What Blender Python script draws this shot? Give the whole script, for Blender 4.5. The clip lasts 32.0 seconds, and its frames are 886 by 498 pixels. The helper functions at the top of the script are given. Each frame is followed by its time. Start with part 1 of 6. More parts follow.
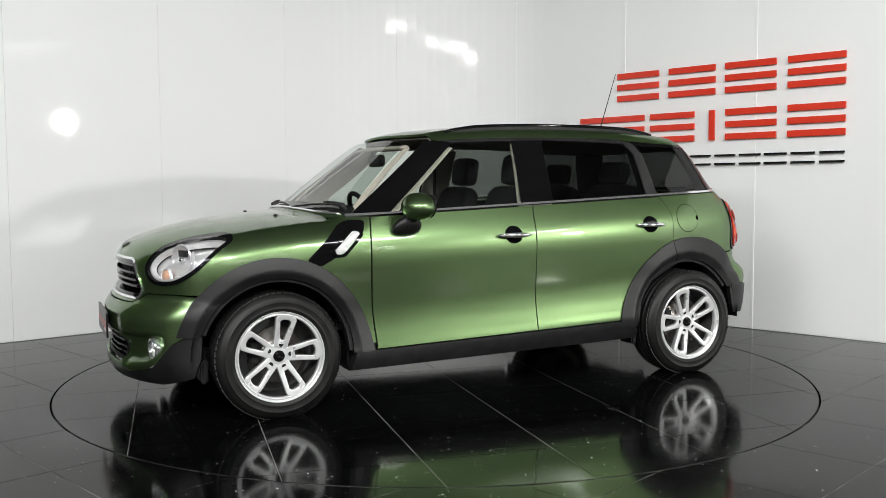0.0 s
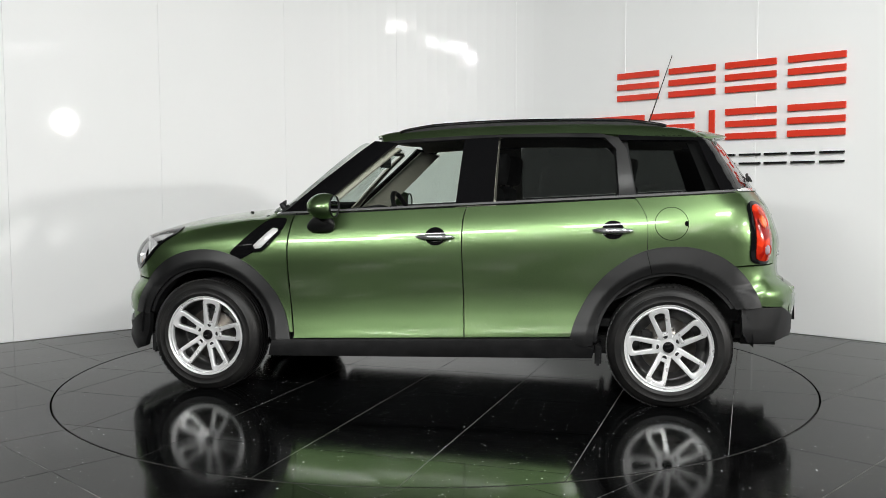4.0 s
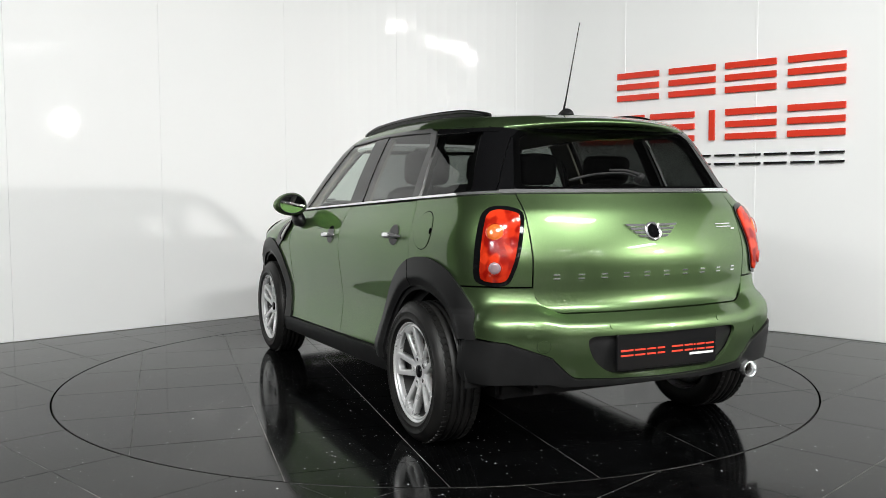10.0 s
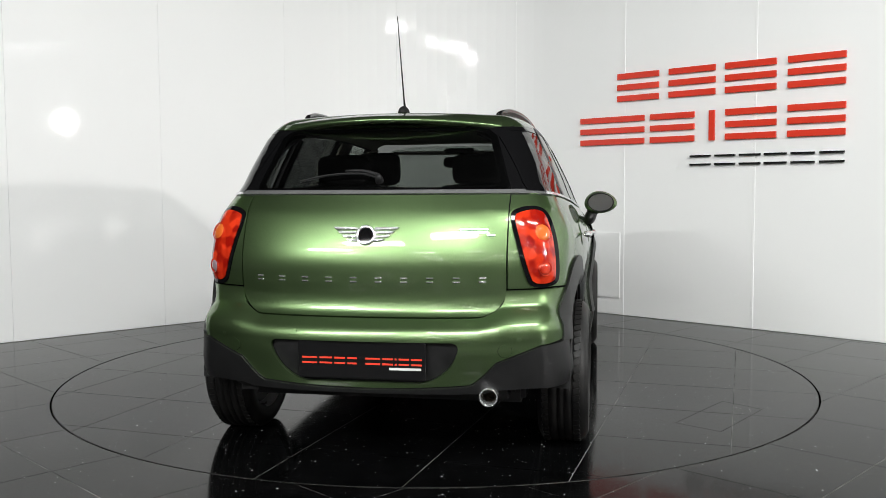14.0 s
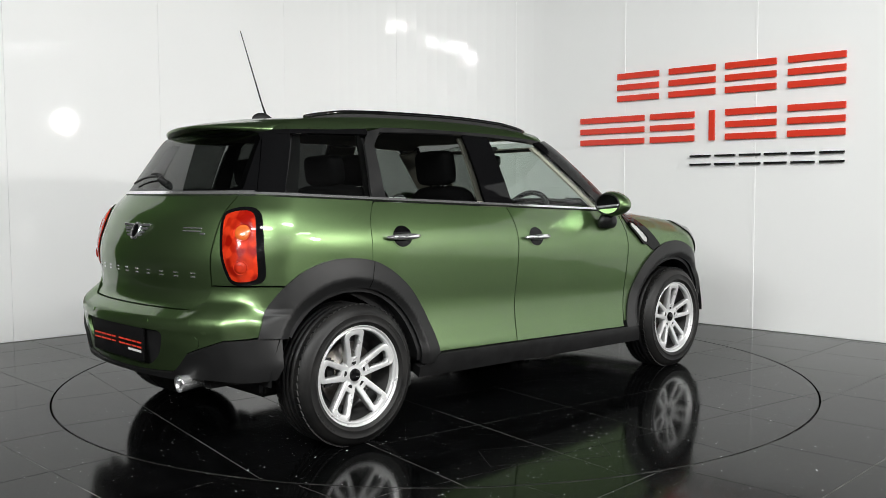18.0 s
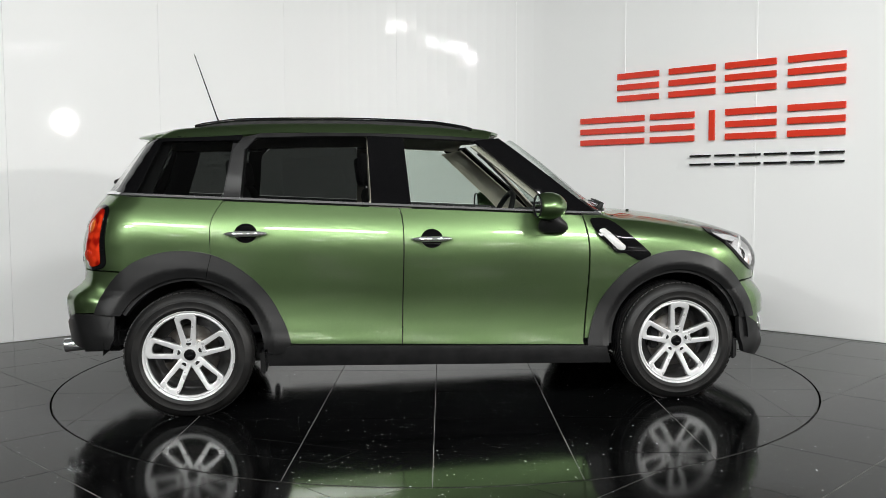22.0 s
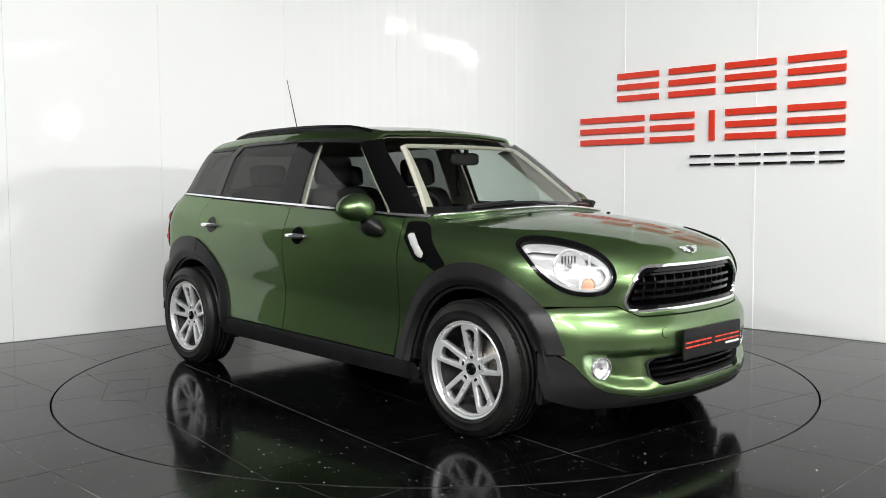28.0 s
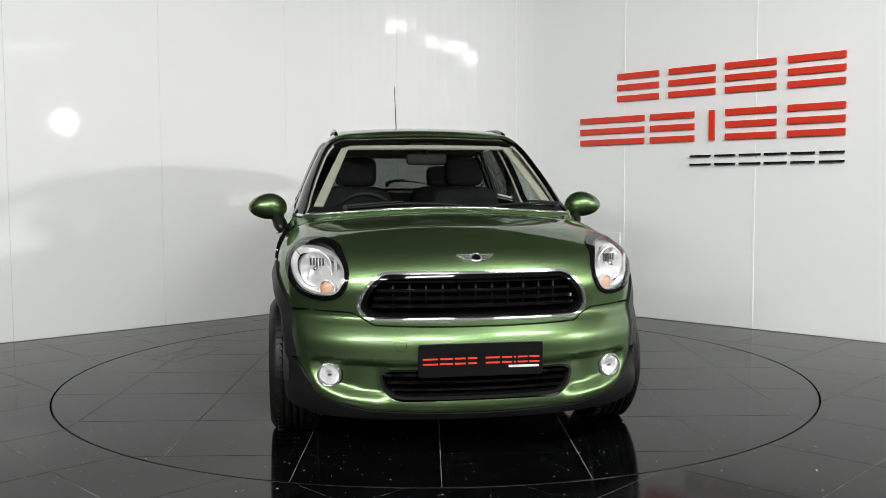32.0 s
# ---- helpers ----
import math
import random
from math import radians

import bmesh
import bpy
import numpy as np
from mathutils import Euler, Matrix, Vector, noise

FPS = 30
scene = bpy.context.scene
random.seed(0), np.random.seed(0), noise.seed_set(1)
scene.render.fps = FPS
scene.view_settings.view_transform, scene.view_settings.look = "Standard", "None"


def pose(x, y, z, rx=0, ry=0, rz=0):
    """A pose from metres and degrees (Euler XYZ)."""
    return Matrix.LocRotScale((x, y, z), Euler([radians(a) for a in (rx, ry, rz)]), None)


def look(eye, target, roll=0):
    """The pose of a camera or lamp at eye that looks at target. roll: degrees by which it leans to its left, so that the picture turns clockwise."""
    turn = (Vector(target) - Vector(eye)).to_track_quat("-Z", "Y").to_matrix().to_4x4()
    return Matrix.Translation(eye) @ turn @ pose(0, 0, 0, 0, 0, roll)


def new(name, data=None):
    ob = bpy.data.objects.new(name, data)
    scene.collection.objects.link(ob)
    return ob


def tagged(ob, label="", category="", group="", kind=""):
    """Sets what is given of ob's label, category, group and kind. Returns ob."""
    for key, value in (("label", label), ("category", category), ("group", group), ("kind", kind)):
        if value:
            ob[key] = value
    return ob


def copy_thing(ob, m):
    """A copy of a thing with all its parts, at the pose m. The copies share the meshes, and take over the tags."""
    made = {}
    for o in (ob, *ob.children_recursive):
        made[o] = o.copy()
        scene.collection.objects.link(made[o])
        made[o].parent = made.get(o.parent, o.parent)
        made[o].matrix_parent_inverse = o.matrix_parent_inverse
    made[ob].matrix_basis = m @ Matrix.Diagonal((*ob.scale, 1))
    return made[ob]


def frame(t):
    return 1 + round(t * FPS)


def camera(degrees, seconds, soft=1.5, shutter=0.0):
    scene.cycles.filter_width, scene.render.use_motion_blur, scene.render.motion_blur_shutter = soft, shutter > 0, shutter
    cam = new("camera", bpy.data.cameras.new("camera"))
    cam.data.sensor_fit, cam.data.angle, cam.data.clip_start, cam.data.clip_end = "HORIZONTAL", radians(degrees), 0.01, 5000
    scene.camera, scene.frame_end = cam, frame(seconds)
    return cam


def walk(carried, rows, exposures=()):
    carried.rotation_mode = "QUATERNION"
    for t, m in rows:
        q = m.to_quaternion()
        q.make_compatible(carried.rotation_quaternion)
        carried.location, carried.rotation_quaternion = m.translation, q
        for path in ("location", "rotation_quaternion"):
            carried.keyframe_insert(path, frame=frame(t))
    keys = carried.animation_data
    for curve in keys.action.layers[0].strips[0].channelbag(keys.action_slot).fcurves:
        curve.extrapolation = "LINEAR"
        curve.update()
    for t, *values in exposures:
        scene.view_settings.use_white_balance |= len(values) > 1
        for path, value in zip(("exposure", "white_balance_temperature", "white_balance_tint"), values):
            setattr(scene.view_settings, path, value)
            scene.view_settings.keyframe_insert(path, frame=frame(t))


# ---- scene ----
# ---------------------------------------------------------------- camera
cam = camera(52.67, 32.0, soft=0.8)
CAM_POSE = look((0.0, -5.627, 1.148), (0.0451, -0.0399, 0.7748), -0.285)
walk(cam, [(0.0, CAM_POSE), (32.0, CAM_POSE)], exposures=(
    (0.0, -0.08), (3.0, -0.06), (6.0, 0.12), (8.0, 0.19), (9.0, 0.17), (10.0, 0.11), (11.0, 0.06), (13.0, 0.04), (17.0, 0.03), (19.0, -0.04), (20.0, -0.04),
    (22.0, -0.03), (23.0, 0.0), (25.0, 0.11), (28.0, 0.17), (29.0, 0.0), (30.0, -0.12), (31.0, -0.12), (32.0, -0.1)))

# ---------------------------------------------------------------- light
scene.view_settings.exposure = 0.0
world = bpy.data.worlds.new("hall_air")
scene.world = world
world.use_nodes = True
world.node_tree.nodes["Background"].inputs[0].default_value = (0.55, 0.58, 0.6, 1)
world.node_tree.nodes["Background"].inputs[1].default_value = 0.02

CEILING_Z = 5.2


def strip_lamp(x, y, z, sx, sy, watts, target=None, colour=(0.975, 0.99, 0.97)):
    """A long rectangular lamp that shines down, or at a target."""
    data = bpy.data.lights.new("strip_lamp", "AREA")
    data.shape, data.size, data.size_y, data.energy, data.color = "RECTANGLE", sx, sy, watts, colour
    ob = new("strip_lamp", data)
    ob.matrix_world = look((x, y, z), target or (x, y + 0.001, 0))
    return ob


# tube banks under the ceiling: place, size, power and turn
STRIPS = (
    (8.5, -5.9, 4.2, 1.6, 190),
    (2.9, -4.4, 4.3, 1.8, 155), (0.2, -6.2, 4.2, 1.8, 172), (-2.6, -6.6, 4.2, 1.8, 130), (-5.0, -7.6, 4.2, 1.8, 215),
)
for lx, ly, lz, ll, power in STRIPS:
    for shift_ in (-0.13, 0.13):
        if lx > 4:
            strip_lamp(lx + shift_, ly, lz, 0.18, ll, power / 2)
        else:
            strip_lamp(lx, ly + shift_, lz, ll, 0.18, power / 2, (lx * 0.6, ly + 4.4, 0.3))
FLOOD = Vector((8.3, -5.16, 2.60))
flood = bpy.data.lights.new("flood_lamp", "AREA")
flood.shape, flood.size, flood.energy, flood.color = "DISK", 0.36, 270, (1.0, 0.98, 0.95)
new("flood_lamp", flood).matrix_world = look(FLOOD, (0, 1.0, 1.2))

# ---------------------------------------------------------------- materials


def mat(name, colour, rough=0.5, metal=0.0, **more):
    m = bpy.data.materials.new(name)
    m.use_nodes = True
    b = m.node_tree.nodes["Principled BSDF"]
    b.inputs["Base Color"].default_value = (*colour, 1)
    b.inputs["Roughness"].default_value = rough
    b.inputs["Metallic"].default_value = metal
    for key, value in more.items():
        b.inputs[key.replace("_", " ")].default_value = value
    return m


def node(m, kind, **values):
    n = m.node_tree.nodes.new(kind)
    for key, value in values.items():
        n.inputs[key.replace("_", " ")].default_value = value
    return n


def link(m, a, out, b, inp):
    m.node_tree.links.new(a.outputs[out], b.inputs[inp])


def bsdf(m):
    return m.node_tree.nodes["Principled BSDF"]


def ramp(m, src, out, low, high, c0, c1):
    r = node(m, "ShaderNodeValToRGB")
    r.color_ramp.elements[0].position, r.color_ramp.elements[1].position = low, high
    r.color_ramp.elements[0].color, r.color_ramp.elements[1].color = (*c0, 1), (*c1, 1)
    link(m, src, out, r, 0)
    return r


def coords(m, scale=(1, 1, 1)):
    c = node(m, "ShaderNodeTexCoord")
    mp = node(m, "ShaderNodeMapping")
    mp.inputs["Scale"].default_value = scale
    link(m, c, "Object", mp, 0)
    return mp


def noise_tex(m, scale, detail=3.0, src=None):
    n = node(m, "ShaderNodeTexNoise", Scale=scale, Detail=detail)
    link(m, src or coords(m), 0, n, "Vector")
    return n


def vary(m, scale, c0, c1, low=0.35, high=0.65, detail=3.0):
    n = noise_tex(m, scale, detail)
    link(m, ramp(m, n, 0, low, high, c0, c1), 0, bsdf(m), "Base Color")
    return m


def vary_rough(m, scale, r0, r1, detail=4.0):
    n = noise_tex(m, scale, detail)
    link(m, ramp(m, n, 0, 0.35, 0.65, (r0,) * 3, (r1,) * 3), 0, bsdf(m), "Roughness")
    return m


def bumped(m, scale, strength, distance=0.002, detail=3.0):
    n = noise_tex(m, scale, detail)
    b = node(m, "ShaderNodeBump", Strength=strength, Distance=distance)
    link(m, n, 0, b, "Height")
    link(m, b, 0, bsdf(m), "Normal")
    return m


def granite(name, colour):
    """Polished black stone with white flecks of several sizes."""
    m = mat(name, colour, 0.09, IOR=1.4, Specular_IOR_Level=0.15)
    c = coords(m)
    info = node(m, "ShaderNodeObjectInfo")
    shift = node(m, "ShaderNodeVectorMath")
    shift.operation = "MULTIPLY_ADD"
    link(m, info, "Random", shift, 0)
    shift.inputs[1].default_value = (37.0, 53.0, 11.0)
    link(m, c, 0, shift, 2)
    base = node(m, "ShaderNodeTexNoise", Scale=9.0, Detail=6.0)
    link(m, shift, 0, base, "Vector")
    tone = ramp(m, base, 0, 0.3, 0.75, tuple(k * 0.6 for k in colour), tuple(k * 1.7 for k in colour))
    last = tone
    for scale, size, share in ((13.0, 0.055, 0.92), (34.0, 0.10, 0.964), (80.0, 0.15, 0.984)):
        v = node(m, "ShaderNodeTexVoronoi", Scale=scale)
        v.voronoi_dimensions = "2D"
        link(m, shift, 0, v, "Vector")
        near = ramp(m, v, "Distance", size * 0.6, size, (1, 1, 1), (0, 0, 0))
        sep = node(m, "ShaderNodeSeparateColor")
        link(m, v, "Color", sep, 0)
        pick = ramp(m, sep, 0, share, share + 0.02, (0, 0, 0), (1, 1, 1))
        both = node(m, "ShaderNodeMath")
        both.operation = "MULTIPLY"
        link(m, near, 0, both, 0)
        link(m, pick, 0, both, 1)
        mix = node(m, "ShaderNodeMix")
        mix.data_type = "RGBA"
        link(m, both, 0, mix, 0)
        link(m, last, 0 if last is tone else 2, mix, 6)
        mix.inputs[7].default_value = (0.9, 0.93, 0.95, 1)
        last = mix
    link(m, last, 2, bsdf(m), "Base Color")
    smear = node(m, "ShaderNodeTexNoise", Scale=3.0, Detail=5.0)
    link(m, shift, 0, smear, "Vector")
    link(m, ramp(m, smear, 0, 0.3, 0.7, (0.07,) * 3, (0.13,) * 3), 0, bsdf(m), "Roughness")
    return m


def car_paint():
    m = mat("green_metallic_paint", (0.05, 0.12, 0.03), 0.34, 0.94, Coat_Weight=1.0, Coat_Roughness=0.008, Coat_IOR=1.46)
    bsdf(m).inputs["Specular Tint"].default_value = (0.30, 0.42, 0.26, 1)
    v = node(m, "ShaderNodeTexVoronoi", Scale=900.0)
    link(m, coords(m), 0, v, "Vector")
    sep = node(m, "ShaderNodeSeparateColor")
    link(m, v, "Color", sep, 0)
    tone = ramp(m, sep, 0, 0.0, 1.0, (0.104, 0.166, 0.072), (0.190, 0.286, 0.131))
    link(m, tone, 0, bsdf(m), "Base Color")
    haze = noise_tex(m, 2.0, 4.0)
    link(m, ramp(m, haze, 0, 0.3, 0.7, (0.35,) * 3, (0.40,) * 3), 0, bsdf(m), "Roughness")
    return m


def glass(name, tint, shade):
    """Tinted car glass: a thin pane, mostly clear, with a mirror-like coat."""
    m = bpy.data.materials.new(name)
    m.use_nodes = True
    tree = m.node_tree
    out = tree.nodes["Material Output"]
    tree.nodes.remove(tree.nodes["Principled BSDF"])
    clear = tree.nodes.new("ShaderNodeBsdfTransparent")
    clear.inputs[0].default_value = (*[k * shade for k in tint], 1)
    gloss = tree.nodes.new("ShaderNodeBsdfGlossy")
    gloss.inputs["Roughness"].default_value = 0.0
    facing = tree.nodes.new("ShaderNodeLayerWeight")
    facing.inputs[0].default_value = 0.5
    steep = tree.nodes.new("ShaderNodeMath")
    steep.operation = "POWER"
    steep.inputs[1].default_value = 5.0
    share = tree.nodes.new("ShaderNodeMath")
    share.operation = "MULTIPLY_ADD"
    share.inputs[1].default_value, share.inputs[2].default_value = 0.92, 0.045
    tree.links.new(facing.outputs["Facing"], steep.inputs[0])
    tree.links.new(steep.outputs[0], share.inputs[0])
    mix = tree.nodes.new("ShaderNodeMixShader")
    tree.links.new(share.outputs[0], mix.inputs[0])
    tree.links.new(clear.outputs[0], mix.inputs[1])
    tree.links.new(gloss.outputs[0], mix.inputs[2])
    tree.links.new(mix.outputs[0], out.inputs[0])
    return m


def lens_red():
    m = mat("red_lamp_lens", (0.8, 0.045, 0.02), 0.15, Specular_IOR_Level=0.2, Coat_Weight=0.6, Coat_Roughness=0.02)
    cells = node(m, "ShaderNodeTexVoronoi", Scale=34.0)
    cells.feature = "SMOOTH_F1"
    cells.inputs["Smoothness"].default_value = 0.6
    link(m, coords(m, (1, 1, 0.8)), 0, cells, "Vector")
    sep = node(m, "ShaderNodeSeparateColor")
    link(m, cells, "Color", sep, 0)
    link(m, ramp(m, sep, 0, 0.1, 0.9, (0.24, 0.005, 0.002), (0.62, 0.038, 0.010)), 0, bsdf(m), "Base Color")
    v = node(m, "ShaderNodeTexVoronoi", Scale=90.0)
    link(m, coords(m), 0, v, "Vector")
    b = node(m, "ShaderNodeBump", Strength=0.15, Distance=0.002)
    link(m, v, "Distance", b, "Height")
    link(m, b, 0, bsdf(m), "Normal")
    return m


def glowing(name, colour, strength):
    m = mat(name, colour, 0.5)
    bsdf(m).inputs["Emission Color"].default_value = (*colour, 1)
    bsdf(m).inputs["Emission Strength"].default_value = strength
    return m


PAINT = car_paint()
CLAD = bumped(vary(mat("black_grained_plastic", (0.016, 0.016, 0.0165), 0.44, Specular_IOR_Level=0.4), 6.0, (0.006, 0.006, 0.0063), (0.010, 0.010, 0.0104)), 900.0, 0.1, 0.0004)
GLOSS_BLACK = mat("gloss_black_trim", (0.004, 0.004, 0.0044), 0.05, Specular_IOR_Level=0.2)
MATT_BLACK = vary(mat("matt_black_plastic", (0.008, 0.008, 0.0085), 0.55, Specular_IOR_Level=0.3), 14.0, (0.006, 0.006, 0.0064), (0.012, 0.012, 0.0125))
SATIN = vary(mat("satin_grey_trim", (0.05, 0.05, 0.05), 0.3, Specular_IOR_Level=0.6), 8.0, (0.012, 0.012, 0.0125), (0.022, 0.022, 0.022))
CHROME = mat("chrome", (0.88, 0.89, 0.9), 0.1, 0.9)
ALLOY = vary_rough(mat("silver_alloy", (0.72, 0.725, 0.73), 0.28, 0.45, Coat_Weight=0.6, Coat_Roughness=0.08), 9.0, 0.26, 0.36)
RUBBER = bumped(vary(mat("tyre_rubber", (0.012, 0.012, 0.012), 0.48, Specular_IOR_Level=0.35), 9.0, (0.004, 0.004, 0.0042), (0.012, 0.0115, 0.011)), 120.0, 0.2, 0.001)
# darker copy of the alloy, with shade put into its colour
ALLOY_SHADED = vary(mat("shaded_alloy", (0.1, 0.1, 0.1), 0.4, 0.7), 12.0, (0.07, 0.07, 0.07), (0.13, 0.13, 0.13))
DISC = vary(mat("brake_disc_steel", (0.3, 0.28, 0.26), 0.35, 0.9), 20.0, (0.30, 0.29, 0.28), (0.17, 0.15, 0.13))
GLASS_CLEAR = glass("windscreen_glass", (0.86, 0.93, 0.88), 0.8)
GLASS_DARK = glass("privacy_glass", (0.9, 0.95, 0.92), 0.18)
LENS_CLEAR = glass("clear_lamp_lens", (1, 1, 1), 0.97)
LENS_RED = lens_red()
AMBER = mat("amber_lens", (0.62, 0.36, 0.24), 0.1, Coat_Weight=1.0)
TAIL_AMBER = mat("tail_amber_lens", (0.62, 0.13, 0.022), 0.12, Coat_Weight=1.0)
TAIL_CLEAR = mat("tail_clear_lens", (0.42, 0.3, 0.32), 0.1, 0.4, Coat_Weight=1.0)
WHITE_LENS = mat("white_lens", (0.55, 0.55, 0.54), 0.12, Coat_Weight=1.0)
REFLECTOR = bumped(mat("lamp_reflector", (0.92, 0.92, 0.93), 0.16, 0.55, Coat_Weight=0.6, Coat_Roughness=0.05), 60.0, 0.3, 0.003, 1.0)
CREAM = vary(mat("cream_trim", (0.62, 0.58, 0.48), 0.8), 40.0, (0.40, 0.38, 0.32), (0.47, 0.44, 0.37))
FABRIC = bumped(vary(mat("dark_seat_fabric", (0.015, 0.015, 0.016), 0.85, Specular_IOR_Level=0.2), 60.0, (0.01, 0.01, 0.011), (0.02, 0.02, 0.021)), 90.0, 0.12)
WALL_WHITE = bumped(vary_rough(mat("white_gloss_laminate", (0.9, 0.905, 0.905), 0.06, Specular_IOR_Level=0.075), 1.5, 0.035, 0.07), 1.3, 0.02, 0.02, 2.0)
STONE_IN = granite("black_granite_turntable", (0.0016, 0.0017, 0.0018))
STONE_OUT = granite("black_granite_floor", (0.0022, 0.0022, 0.0023))
GROUT = vary(mat("grey_grout", (0.22, 0.22, 0.215), 0.8, Specular_IOR_Level=0.1), 5.0, (0.07, 0.07, 0.07), (0.3, 0.3, 0.29))
JOINT_DARK = vary(mat("dark_joint", (0.05, 0.05, 0.05), 0.8, Specular_IOR_Level=0.05), 3.0, (0.004, 0.004, 0.004), (0.025, 0.025, 0.025))
# near-black for joints, and for the shade painted inside the grille openings
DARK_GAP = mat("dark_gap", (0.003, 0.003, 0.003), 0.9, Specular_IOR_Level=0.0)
STEEL = vary_rough(mat("brushed_steel", (0.55, 0.55, 0.54), 0.3, 1.0), 30.0, 0.22, 0.4)
RED_SIGN = mat("red_acrylic", (0.72, 0.045, 0.02), 0.28)
BLACK_SIGN = mat("black_acrylic", (0.01, 0.01, 0.011), 0.25)
PLATE_BLACK = mat("black_plate_plastic", (0.005, 0.005, 0.0055), 0.3, Specular_IOR_Level=0.3)
PLATE_RED = mat("red_plate_print", (0.75, 0.06, 0.03), 0.3)
PLATE_WHITE = mat("white_plate_print", (0.7, 0.7, 0.68), 0.4)
CEIL_PAINT = vary(mat("dark_ceiling_sheet", (0.06, 0.06, 0.062), 0.8), 2.0, (0.045, 0.045, 0.047), (0.075, 0.075, 0.077))
HALL_PAINT = vary(mat("hall_wall_paint", (0.42, 0.4, 0.37), 0.7), 0.6, (0.20, 0.195, 0.19), (0.27, 0.265, 0.26))
TUBE_GLOW = glowing("lamp_diffuser", (1.0, 0.98, 0.95), 55.0)

# ---------------------------------------------------------------- mesh helpers


def part(name, bm, material, parent, label="", smooth=False):
    """Links a bmesh as one mesh object under a thing or a part."""
    me = bpy.data.meshes.new(name)
    bm.to_mesh(me)
    bm.free()
    me.materials.append(material)
    if smooth:
        me.shade_smooth()
    ob = new(name, me)
    ob.parent = parent
    if label:
        ob["label"] = label
    return ob


def shape(name, verts, faces, material, parent=None, label="", smooth=False):
    me = bpy.data.meshes.new(name)
    me.from_pydata([tuple(map(float, v)) for v in verts], [], [tuple(map(int, q)) for q in faces])
    me.materials.append(material)
    if smooth:
        me.shade_smooth()
    me.update()
    ob = new(name, me)
    ob.parent = parent
    if label:
        ob["label"] = label
    return ob


def box(bm, cx, cy, cz, sx, sy, sz, turn=None, bevel=0.0):
    made = bmesh.ops.create_cube(bm, size=1.0)["verts"]
    for v in made:
        v.co = Vector((v.co.x * sx, v.co.y * sy, v.co.z * sz))
    if bevel:
        edges = list({e for v in made for e in v.link_edges})
        made = list({v for q in bmesh.ops.bevel(bm, geom=edges, offset=bevel, segments=2, affect="EDGES")["faces"] for v in q.verts} | {v for v in made if v.is_valid})
    for v in made:
        v.co = (turn @ v.co if turn else v.co) + Vector((cx, cy, cz))
    return made


def prism(outline, z0, z1, bevel=0.0):
    """A flat outline (x, y) drawn up from z0 to z1."""
    bm = bmesh.new()
    low = [bm.verts.new((x, y, z0)) for x, y in outline]
    high = [bm.verts.new((x, y, z1)) for x, y in outline]
    n = len(outline)
    bm.faces.new(high)
    bm.faces.new(low[::-1])
    for i in range(n):
        bm.faces.new((low[i], low[(i + 1) % n], high[(i + 1) % n], high[i]))
    bmesh.ops.recalc_face_normals(bm, faces=bm.faces)
    if bevel:
        bmesh.ops.bevel(bm, geom=[e for e in bm.edges if abs(e.verts[0].co.z - z1) < 1e-6 and abs(e.verts[1].co.z - z1) < 1e-6], offset=bevel, segments=1, affect="EDGES")
    return bm


def tube(points, radius, sides=8, closed=False):
    """A round bar along points; radius is a number or one number a point."""
    bm = bmesh.new()
    pts = [Vector(q) for q in points]
    n = len(pts)
    rings = []
    for i, q in enumerate(pts):
        a, b = (pts[i - 1] if closed or i else pts[i]), (pts[(i + 1) % n] if closed or i < n - 1 else pts[i])
        way = (b - a).normalized()
        side = way.cross(Vector((0, 0, 1)))
        if side.length < 1e-3:
            side = way.cross(Vector((0, 1, 0)))
        side.normalize()
        up = side.cross(way)
        r = radius[i] if isinstance(radius, (list, tuple)) else radius
        rings.append([bm.verts.new(q + (side * math.cos(k * 2 * math.pi / sides) + up * math.sin(k * 2 * math.pi / sides)) * r) for k in range(sides)])
    for i in range(n if closed else n - 1):
        a, b = rings[i], rings[(i + 1) % n]
        for k in range(sides):
            bm.faces.new((a[k], a[(k + 1) % sides], b[(k + 1) % sides], b[k]))
    if not closed:
        bm.faces.new(rings[0][::-1])
        bm.faces.new(rings[-1])
    bmesh.ops.recalc_face_normals(bm, faces=bm.faces)
    return bm


def lathe(profile, steps=48, axis="y", closed=False):
    """Turns a profile of (radius, along) round the y axis."""
    bm = bmesh.new()
    rings = []
    for k in range(steps):
        a = 2 * math.pi * k / steps
        rings.append([bm.verts.new((r * math.cos(a), h, r * math.sin(a))) for r, h in profile])
    m = len(profile)
    for k in range(steps):
        a, b = rings[k], rings[(k + 1) % steps]
        for i in range(m if closed else m - 1):
            j = (i + 1) % m
            bm.faces.new((a[i], a[j], b[j], b[i]))
    bmesh.ops.remove_doubles(bm, verts=bm.verts, dist=1e-6)
    bmesh.ops.recalc_face_normals(bm, faces=bm.faces)
    return bm


def moved(bm, m):
    bm.transform(m)
    return bm


# ---------------------------------------------------------------- room
TABLE_R = 2.2525
WALL_H = 3.2
LEFT_DIR, LEFT_AT = Vector((0.7565, 0.6540)), Vector((-3.30, 1.11))
RIGHT_DIR, RIGHT_AT = Vector((0.7218, -0.6921)), Vector((1.85, 2.27))


